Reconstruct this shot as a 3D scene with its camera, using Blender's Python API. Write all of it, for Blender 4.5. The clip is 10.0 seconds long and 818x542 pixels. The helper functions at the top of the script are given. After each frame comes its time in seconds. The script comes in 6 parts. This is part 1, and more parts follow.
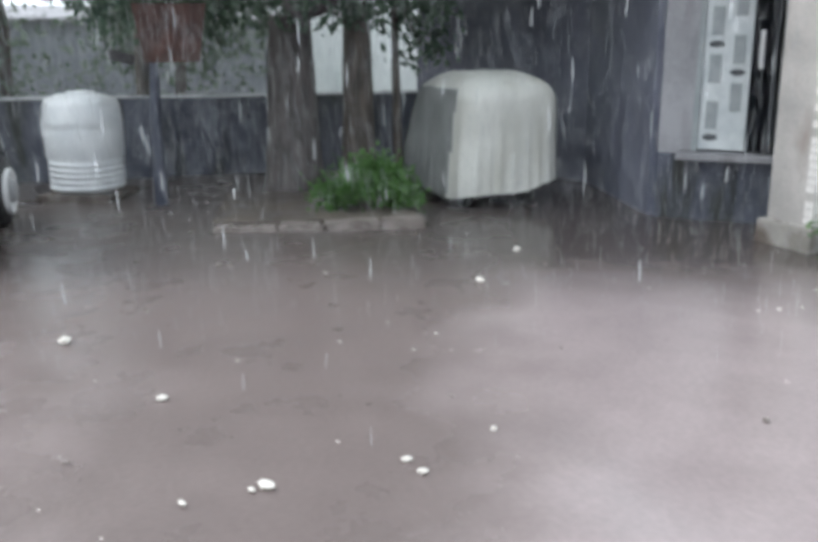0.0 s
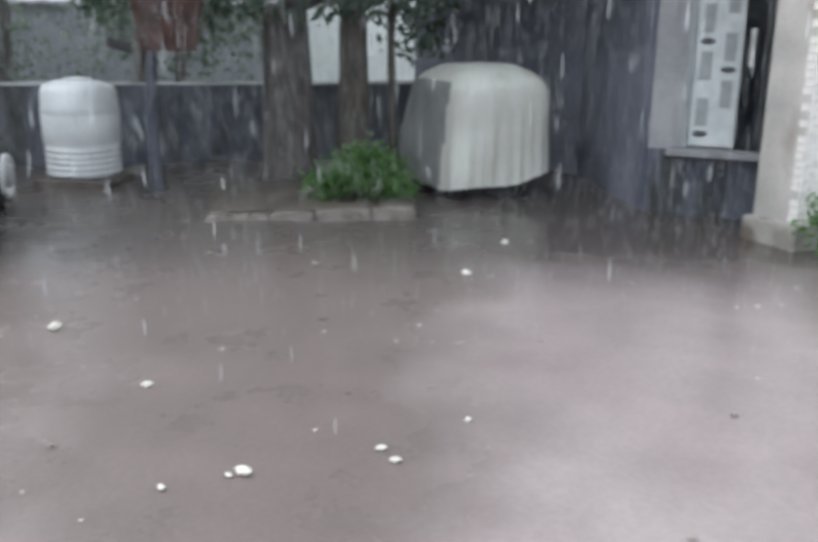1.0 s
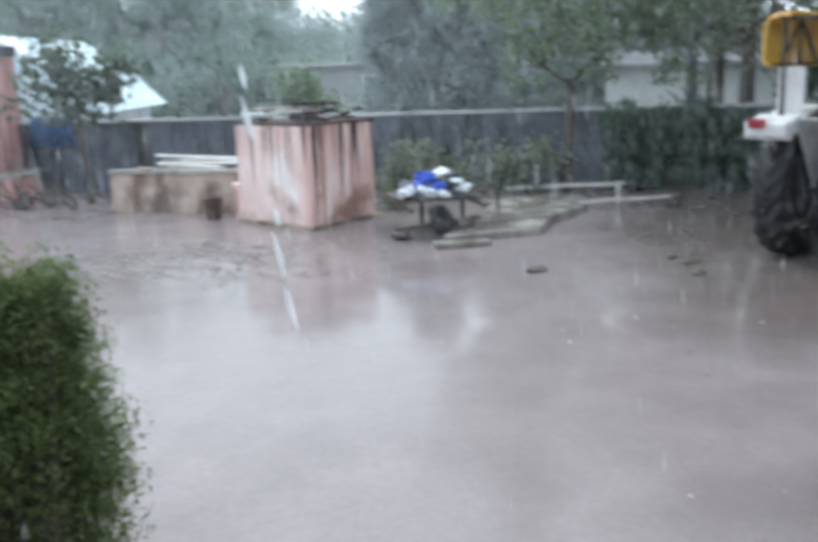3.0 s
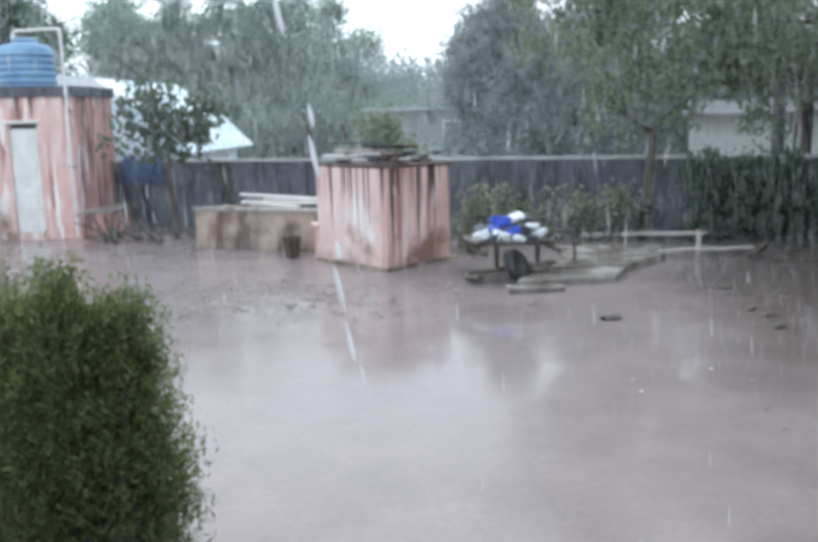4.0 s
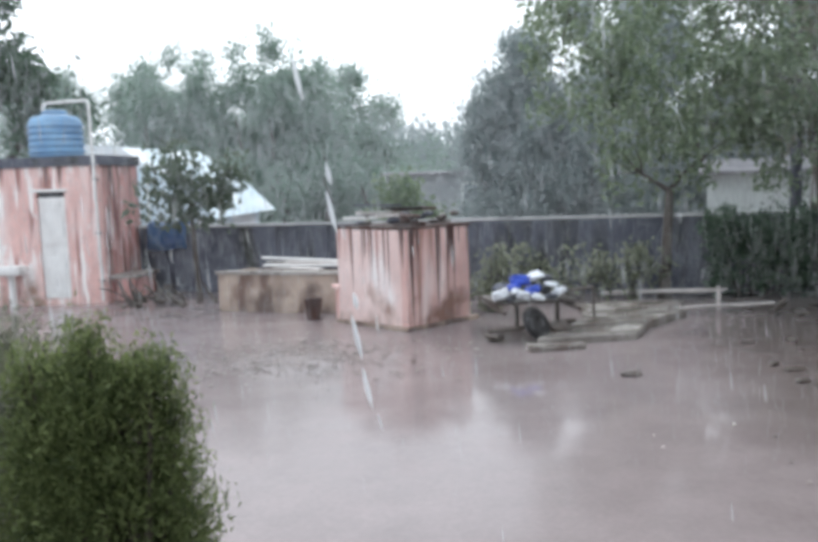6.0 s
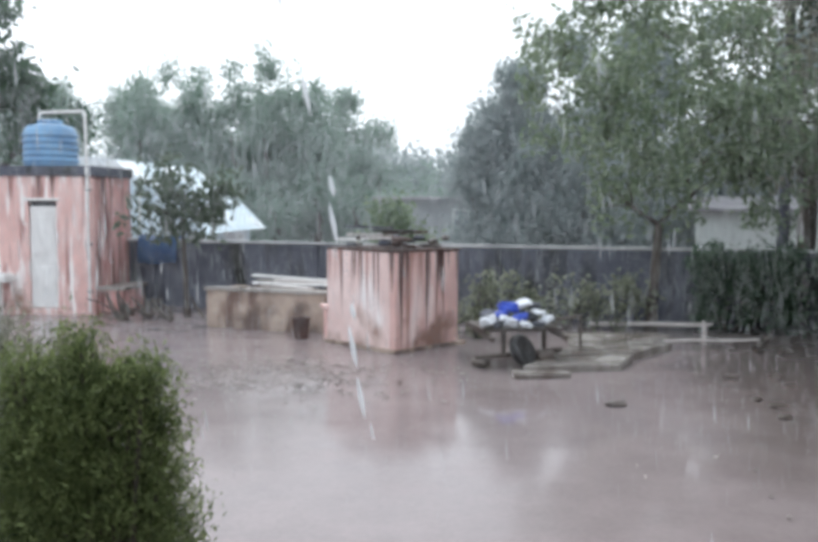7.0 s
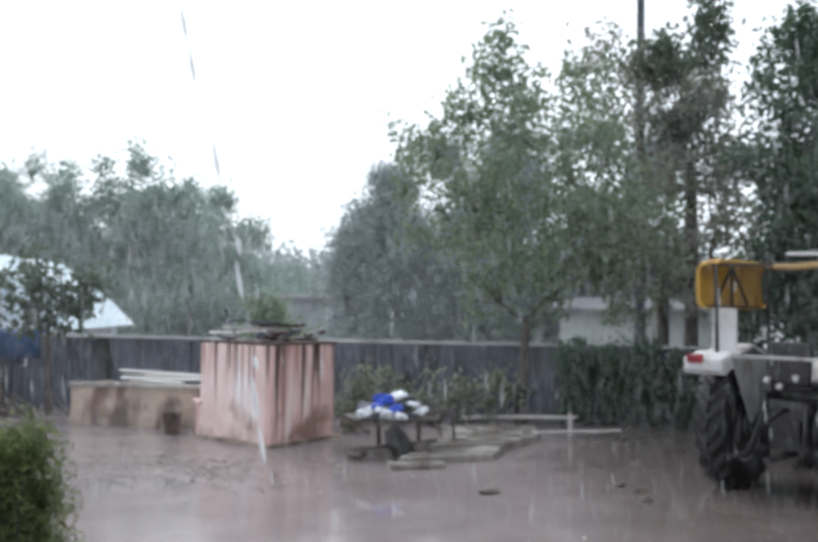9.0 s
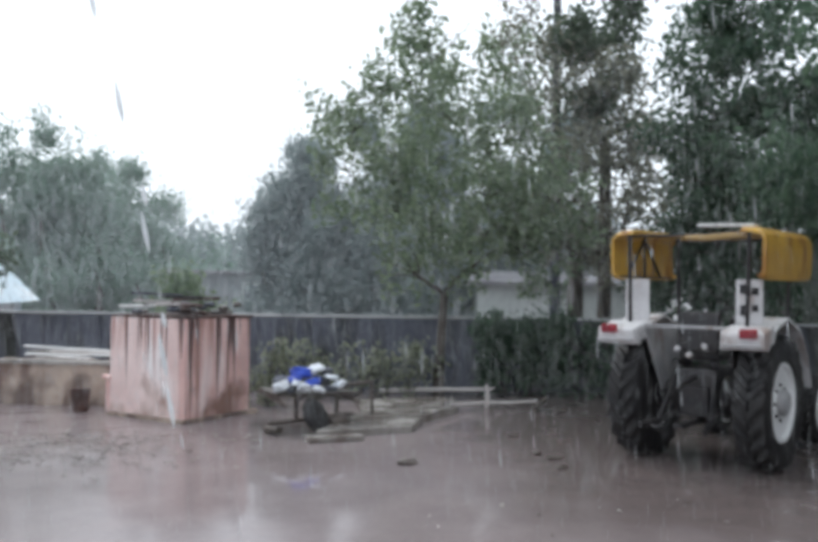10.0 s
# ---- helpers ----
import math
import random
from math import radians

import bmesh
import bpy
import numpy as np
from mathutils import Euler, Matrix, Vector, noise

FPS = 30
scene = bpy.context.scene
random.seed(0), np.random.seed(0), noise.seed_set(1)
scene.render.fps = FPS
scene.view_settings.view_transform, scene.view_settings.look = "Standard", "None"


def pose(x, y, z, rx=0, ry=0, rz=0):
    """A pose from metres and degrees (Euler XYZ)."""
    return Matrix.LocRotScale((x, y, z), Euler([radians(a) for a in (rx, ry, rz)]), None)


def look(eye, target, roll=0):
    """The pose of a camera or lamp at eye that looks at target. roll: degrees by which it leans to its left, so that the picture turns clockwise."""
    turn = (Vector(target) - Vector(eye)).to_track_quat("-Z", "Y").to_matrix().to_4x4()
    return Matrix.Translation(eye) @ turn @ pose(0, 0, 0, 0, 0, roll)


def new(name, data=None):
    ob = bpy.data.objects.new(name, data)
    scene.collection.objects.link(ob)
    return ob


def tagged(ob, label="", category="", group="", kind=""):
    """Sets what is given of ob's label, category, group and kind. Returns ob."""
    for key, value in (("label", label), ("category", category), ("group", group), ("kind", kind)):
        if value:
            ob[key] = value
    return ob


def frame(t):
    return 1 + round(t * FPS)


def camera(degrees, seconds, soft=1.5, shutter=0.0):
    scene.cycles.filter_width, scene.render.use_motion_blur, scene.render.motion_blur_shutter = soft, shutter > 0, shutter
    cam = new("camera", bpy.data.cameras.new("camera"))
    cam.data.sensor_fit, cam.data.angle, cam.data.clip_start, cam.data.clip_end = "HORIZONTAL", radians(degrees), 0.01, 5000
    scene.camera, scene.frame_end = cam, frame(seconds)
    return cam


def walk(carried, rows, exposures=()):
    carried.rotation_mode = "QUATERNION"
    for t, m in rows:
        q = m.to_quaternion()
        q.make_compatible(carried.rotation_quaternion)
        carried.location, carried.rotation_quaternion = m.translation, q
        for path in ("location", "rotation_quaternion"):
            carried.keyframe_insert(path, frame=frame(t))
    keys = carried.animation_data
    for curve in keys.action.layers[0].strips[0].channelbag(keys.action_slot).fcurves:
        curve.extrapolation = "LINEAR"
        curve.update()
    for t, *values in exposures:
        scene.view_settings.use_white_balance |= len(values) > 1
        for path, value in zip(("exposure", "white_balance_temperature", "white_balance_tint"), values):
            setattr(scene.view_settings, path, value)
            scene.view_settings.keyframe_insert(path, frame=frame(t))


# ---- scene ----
def view(t, x, y, z, yaw, pitch, roll):
    """A row of the path: the eye, the compass angle to the right of +y, the tilt and the lean."""
    return (t, pose(x, y, z, 90 + pitch, 0, -yaw) @ pose(0, 0, 0, 0, 0, -roll))


cam = camera(50, 10.0, soft=4.4, shutter=0.3)
walk(cam, [
    view(0, 0.051, 0.278, 1.903, 64.76, -14.31, 0.17),
    view(0.2, 0.041, 0.237, 1.919, 66.57, -15.70, -0.72),
    view(0.3, 0.037, 0.218, 1.926, 68.59, -14.30, -0.90),
    view(0.5, 0.027, 0.185, 1.940, 71.02, -13.51, -2.80),
    view(0.6, 0.023, 0.171, 1.946, 70.95, -15.09, -2.88),
    view(0.8, 0.015, 0.147, 1.957, 68.73, -14.83, -1.67),
    view(1, 0.008, 0.128, 1.965, 64.69, -15.12, -0.71),
    view(1.2, 0.001, 0.114, 1.971, 61.25, -14.93, 0.44),
    view(1.5, -0.008, 0.100, 1.977, 52.49, -15.11, 1.60),
    view(1.8, -0.015, 0.092, 1.978, 39.46, -16.95, 2.58),
    view(2, -0.019, 0.089, 1.978, 33.27, -17.61, 1.78),
    view(2.2, -0.023, 0.087, 1.976, 27.24, -20.73, 2.55),
    view(2.3, -0.024, 0.086, 1.975, 24.92, -21.32, 2.79),
    view(2.5, -0.026, 0.082, 1.972, 18.75, -21.84, 3.53),
    view(2.7, -0.025, 0.076, 1.969, 14.17, -18.30, 3.84),
    view(3, -0.018, 0.063, 1.964, 5.32, -13.19, 2.01),
    view(3.2, -0.011, 0.054, 1.961, 1.25, -12.44, 1.93),
    view(4.3, 0.034, 0.004, 1.951, 0.15, -9.15, 1.31),
    view(4.5, 0.040, -0.006, 1.950, 0.15, -8.53, 1.55),
    view(5, 0.048, -0.034, 1.947, -0.15, -7.31, 0.61),
    view(5.2, 0.047, -0.044, 1.946, -0.30, -6.73, 0.49),
    view(6.3, 0.034, -0.083, 1.932, -1.16, -6.05, 2.49),
    view(6.5, 0.030, -0.090, 1.929, 1.01, -6.15, 0.14),
    view(7, 0.015, -0.123, 1.913, -0.18, -4.44, -0.25),
    view(7.2, 0.007, -0.146, 1.903, 1.50, -5.10, -0.10),
    view(7.5, -0.007, -0.188, 1.885, 5.59, -2.67, -0.55),
    view(8, -0.029, -0.259, 1.855, 7.46, 1.18, -1.43),
    view(8.5, -0.047, -0.307, 1.828, 5.12, 1.99, -1.04),
    view(9, -0.058, -0.319, 1.805, 8.11, 2.30, -0.83),
    view(9.5, -0.058, -0.289, 1.780, 10.16, 2.25, -0.71),
    view(10, -0.047, -0.218, 1.748, 13.52, 0.85, -0.72),
], exposures=[(0.0, 1.13, 6350, 7), (0.5, 1.12, 6350, 7), (1.0, 1.07, 6350, 7), (1.5, 1.2, 6400, 5.5), (2.0, 1.42, 6250, 3), (2.5, 1.02, 6100, 2), (3.1, 0.80, 6000, 3), (4.5, 0.71, 6200, 7), (7.0, 0.60, 6400, 9), (8.5, 0.51, 6350, 9), (10.0, 0.34, 6350, 9)])

# ---- world and light: rain clouds, a broad faint sun behind them ----
world = bpy.data.worlds.new("overcast")
scene.world = world
world.use_nodes = True
wn = world.node_tree.nodes
wl = world.node_tree.links
wn.clear()
sky = wn.new("ShaderNodeTexSky")
sky.sky_type, sky.sun_disc = 'NISHITA', False
sky.sun_elevation, sky.sun_rotation = radians(48), radians(-25)
sky.air_density, sky.dust_density = 1.0, 4.0
grey = wn.new("ShaderNodeHueSaturation")
grey.inputs["Saturation"].default_value = 0.12
cloud = wn.new("ShaderNodeMixRGB")
cloud.inputs["Fac"].default_value = 0.8
cloud.inputs["Color2"].default_value = (9.2, 9.9, 10.7, 1)
back = wn.new("ShaderNodeBackground")
back.inputs["Strength"].default_value = 0.115
out = wn.new("ShaderNodeOutputWorld")
wl.new(sky.outputs[0], grey.inputs["Color"])
wl.new(grey.outputs[0], cloud.inputs["Color1"])
wl.new(cloud.outputs[0], back.inputs["Color"])
wl.new(back.outputs[0], out.inputs["Surface"])
sun = new("sun", bpy.data.lights.new("sun", 'SUN'))
sun.data.energy, sun.data.angle, sun.data.color = 0.7, radians(30), (1.0, 0.97, 0.93)
sun.matrix_world = look((-8, 18, 22), (0, 0, 0))


# ---- materials ----
def mat(name, a, b, scale=3.0, rough=(0.6, 0.85), grain=40.0, bump=0.25, stretch=(1, 1, 1), metal=0.0, coords="Object", streak=None, island=False, spec=0.5, dist=0.01, trans=0.0):
    """Two colours mixed by a coarse and a fine noise, with roughness and relief from the same noises. streak: (colour, threshold, stretch)."""
    m = bpy.data.materials.new(name)
    m.use_nodes = True
    n, l = m.node_tree.nodes, m.node_tree.links
    p = n["Principled BSDF"]
    tc = n.new("ShaderNodeTexCoord")
    mp = n.new("ShaderNodeMapping")
    mp.inputs["Scale"].default_value = stretch
    l.new(tc.outputs[coords], mp.inputs["Vector"])
    big = n.new("ShaderNodeTexNoise")
    big.inputs["Scale"].default_value, big.inputs["Detail"].default_value = scale, 5
    fine = n.new("ShaderNodeTexNoise")
    fine.inputs["Scale"].default_value, fine.inputs["Detail"].default_value = grain, 4
    l.new(mp.outputs[0], big.inputs["Vector"])
    l.new(mp.outputs[0], fine.inputs["Vector"])
    add = n.new("ShaderNodeMath")
    add.operation = 'MULTIPLY_ADD'
    add.inputs[1].default_value = 0.35
    l.new(fine.outputs[0], add.inputs[0])
    l.new(big.outputs[0], add.inputs[2])
    ramp = n.new("ShaderNodeValToRGB")
    ramp.color_ramp.elements[0].position, ramp.color_ramp.elements[1].position = 0.5, 0.85
    ramp.color_ramp.elements[0].color, ramp.color_ramp.elements[1].color = (*a, 1), (*b, 1)
    l.new(add.outputs[0], ramp.inputs[0])
    col = ramp.outputs[0]
    vary = None
    if island:
        geo = n.new("ShaderNodeNewGeometry")
        vary = geo.outputs["Random Per Island"]
    if vary:
        r2 = n.new("ShaderNodeValToRGB")
        r2.color_ramp.elements[0].color, r2.color_ramp.elements[1].color = (*a, 1), (*b, 1)
        l.new(vary, r2.inputs[0])
        mx = n.new("ShaderNodeMixRGB")
        mx.inputs["Fac"].default_value = 0.65
        l.new(col, mx.inputs["Color1"])
        l.new(r2.outputs[0], mx.inputs["Color2"])
        col = mx.outputs[0]
    if streak:
        for colour, low, high, st, *fall in streak:
            sm = n.new("ShaderNodeMapping")
            sm.inputs["Scale"].default_value = st
            sn = n.new("ShaderNodeTexNoise")
            sn.inputs["Scale"].default_value, sn.inputs["Detail"].default_value = 1.0, 4
            sr = n.new("ShaderNodeMapRange")
            sr.inputs["From Min"].default_value, sr.inputs["From Max"].default_value = low, high
            sx = n.new("ShaderNodeMixRGB")
            sx.inputs["Color2"].default_value = (*colour, 1)
            l.new(tc.outputs[coords], sm.inputs["Vector"])
            l.new(sm.outputs[0], sn.inputs["Vector"])
            value = sn.outputs[0]
            if fall:
                # runs thin out with the distance from the edge they start at
                zz = n.new("ShaderNodeSeparateXYZ")
                fr = n.new("ShaderNodeMapRange")
                fr.inputs["From Min"].default_value, fr.inputs["From Max"].default_value = fall[0], fall[1]
                fr.inputs["To Min"].default_value, fr.inputs["To Max"].default_value = -fall[2], 0.0
                both = n.new("ShaderNodeMath")
                l.new(tc.outputs[coords], zz.inputs[0])
                l.new(zz.outputs["Z"], fr.inputs["Value"])
                l.new(value, both.inputs[0])
                l.new(fr.outputs[0], both.inputs[1])
                value = both.outputs[0]
            l.new(value, sr.inputs["Value"])
            l.new(sr.outputs[0], sx.inputs["Fac"])
            l.new(col, sx.inputs["Color1"])
            col = sx.outputs[0]
    l.new(col, p.inputs["Base Color"])
    rr = n.new("ShaderNodeMapRange")
    rr.inputs["From Min"].default_value, rr.inputs["From Max"].default_value = 0.3, 0.7
    rr.inputs["To Min"].default_value, rr.inputs["To Max"].default_value = rough
    l.new(big.outputs[0], rr.inputs["Value"])
    l.new(rr.outputs[0], p.inputs["Roughness"])
    p.inputs["Metallic"].default_value = metal
    p.inputs["Specular IOR Level"].default_value = spec
    if trans:
        p.inputs["Transmission Weight"].default_value = trans
        p.inputs["IOR"].default_value = 1.33
    if bump:
        bp = n.new("ShaderNodeBump")
        bp.inputs["Strength"].default_value, bp.inputs["Distance"].default_value = bump, dist
        l.new(add.outputs[0], bp.inputs["Height"])
        l.new(bp.outputs[0], p.inputs["Normal"])
    return m


def leaf_mat(name, a, b, scale=0.8):
    m = mat(name, a, b, scale=scale, grain=9, rough=(0.45, 0.7), bump=0, island=True, spec=0.3)
    n, l = m.node_tree.nodes, m.node_tree.links
    p = n["Principled BSDF"]
    tr = n.new("ShaderNodeBsdfTranslucent")
    src = p.inputs["Base Color"].links[0].from_socket
    l.new(src, tr.inputs["Color"])
    mx = n.new("ShaderNodeMixShader")
    mx.inputs[0].default_value = 0.58
    l.new(p.outputs[0], mx.inputs[1])
    l.new(tr.outputs[0], mx.inputs[2])
    l.new(mx.outputs[0], n["Material Output"].inputs["Surface"])
    return m


def mud_mat():
    """Flooded mud: thin muddy water, ruffled by rain, with wet soil showing through."""
    m = bpy.data.materials.new("flooded_mud")
    m.use_nodes = True
    n, l = m.node_tree.nodes, m.node_tree.links
    p = n["Principled BSDF"]
    tc = n.new("ShaderNodeTexCoord")
    def noise_at(scale, detail=5, rough=0.55):
        t = n.new("ShaderNodeTexNoise")
        t.inputs["Scale"].default_value, t.inputs["Detail"].default_value, t.inputs["Roughness"].default_value = scale, detail, rough
        l.new(tc.outputs["Object"], t.inputs["Vector"])
        return t.outputs[0]
    def ramp_of(v, lo, hi, a, b):
        r = n.new("ShaderNodeMapRange")
        for k, val in zip(("From Min", "From Max", "To Min", "To Max"), (lo, hi, a, b)):
            r.inputs[k].default_value = val
        l.new(v, r.inputs["Value"])
        return r.outputs[0]
    pool, mid, fine = noise_at(0.33, 4), noise_at(1.9), noise_at(26)
    # bare brown soil towards the trees, their shade and dark reflections put into it
    sep = n.new("ShaderNodeSeparateXYZ")
    l.new(tc.outputs["Object"], sep.inputs[0])
    line = n.new("ShaderNodeMath")
    line.operation = 'MULTIPLY_ADD'
    line.inputs[1].default_value = -0.35
    l.new(sep.outputs["X"], line.inputs[0]), l.new(sep.outputs["Y"], line.inputs[2])
    side = n.new("ShaderNodeMath")
    side.operation = 'MULTIPLY_ADD'
    side.inputs[1].default_value = -0.25
    l.new(sep.outputs["Y"], side.inputs[0]), l.new(sep.outputs["X"], side.inputs[2])
    both = n.new("ShaderNodeMath")
    both.operation = 'MULTIPLY'
    l.new(ramp_of(side.outputs[0], -0.2, 2.4, 0.0, 0.40), both.inputs[0])
    l.new(ramp_of(line.outputs[0], -0.6, 0.9, 0.0, 1.0), both.inputs[1])
    soil_shade = both.outputs[0]
    s = n.new("ShaderNodeMath")
    l.new(pool, s.inputs[0]), l.new(soil_shade, s.inputs[1])
    soil = ramp_of(s.outputs[0], 0.58, 0.82, 0.0, 1.0)
    c = n.new("ShaderNodeMixRGB")
    c.inputs["Color1"].default_value, c.inputs["Color2"].default_value = (0.260, 0.217, 0.217, 1), (0.148, 0.119, 0.114, 1)
    l.new(soil, c.inputs["Fac"])
    # tree shade painted as darker ground under the trees, with a ragged edge
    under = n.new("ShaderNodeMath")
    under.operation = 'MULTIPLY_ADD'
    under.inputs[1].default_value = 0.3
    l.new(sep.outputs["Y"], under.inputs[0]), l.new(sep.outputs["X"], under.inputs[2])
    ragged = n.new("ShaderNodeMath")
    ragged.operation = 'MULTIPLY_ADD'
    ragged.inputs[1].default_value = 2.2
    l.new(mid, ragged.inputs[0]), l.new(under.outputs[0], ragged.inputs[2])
    tree_shade = n.new("ShaderNodeMixRGB")
    tree_shade.inputs["Color2"].default_value = (0.088, 0.073, 0.068, 1)
    l.new(ramp_of(ragged.outputs[0], 8.0, 9.9, 0.0, 1.0), tree_shade.inputs["Fac"])
    l.new(c.outputs[0], tree_shade.inputs["Color1"])
    c = tree_shade
    d = n.new("ShaderNodeMixRGB")
    d.blend_type = 'MULTIPLY'
    d.inputs["Fac"].default_value = 0.55
    l.new(c.outputs[0], d.inputs["Color1"])
    g = n.new("ShaderNodeCombineXYZ")
    v = ramp_of(mid, 0.3, 0.7, 0.82, 1.14)
    for k in range(3):
        l.new(v, g.inputs[k])
    l.new(g.outputs[0], d.inputs["Color2"])
    e = n.new("ShaderNodeMixRGB")
    e.blend_type = 'MULTIPLY'
    e.inputs["Fac"].default_value = 0.5
    l.new(d.outputs[0], e.inputs["Color1"])
    g2 = n.new("ShaderNodeCombineXYZ")
    v2 = ramp_of(fine, 0.3, 0.7, 0.85, 1.1)
    for k in range(3):
        l.new(v2, g2.inputs[k])
    l.new(g2.outputs[0], e.inputs["Color2"])
    l.new(e.outputs[0], p.inputs["Base Color"])
    r = n.new("ShaderNodeMath")
    r.operation = 'MULTIPLY_ADD'
    r.inputs[1].default_value = 0.13
    l.new(soil, r.inputs[0])
    l.new(ramp_of(mid, 0.3, 0.7, 0.12, 0.22), r.inputs[2])
    # a deeper, calmer pool lies before the slabs
    far = n.new("ShaderNodeVectorMath")
    far.operation = 'DISTANCE'
    far.inputs[1].default_value = (2.7, 8.2, 0)
    l.new(tc.outputs["Object"], far.inputs[0])
    edge = n.new("ShaderNodeMath")
    edge.operation = 'MULTIPLY_ADD'
    edge.inputs[1].default_value = 2.4
    l.new(mid, edge.inputs[0]), l.new(far.outputs["Value"], edge.inputs[2])
    rippled = ramp_of(edge.outputs[0], 3.2, 5.2, 0.0, 1.0)
    calm = n.new("ShaderNodeMath")
    calm.operation = 'MULTIPLY'
    l.new(ramp_of(rippled, 0.0, 1.0, 0.35, 1.0), calm.inputs[0]), l.new(r.outputs[0], calm.inputs[1])
    l.new(calm.outputs[0], p.inputs["Roughness"])
    p.inputs["IOR"].default_value = 1.36
    bp = n.new("ShaderNodeBump")
    bp.inputs["Strength"].default_value, bp.inputs["Distance"].default_value = 0.22, 0.012
    h = n.new("ShaderNodeMath")
    h.operation = 'MULTIPLY'
    l.new(fine, h.inputs[0]), l.new(ramp_of(soil, 0, 1, 0.25, 1.0), h.inputs[1])
    h2 = n.new("ShaderNodeMath")
    h2.operation = 'MULTIPLY'
    l.new(h.outputs[0], h2.inputs[0]), l.new(ramp_of(rippled, 0.0, 1.0, 0.25, 1.0), h2.inputs[1])
    l.new(h2.outputs[0], bp.inputs["Height"])
    l.new(bp.outputs[0], p.inputs["Normal"])
    return m


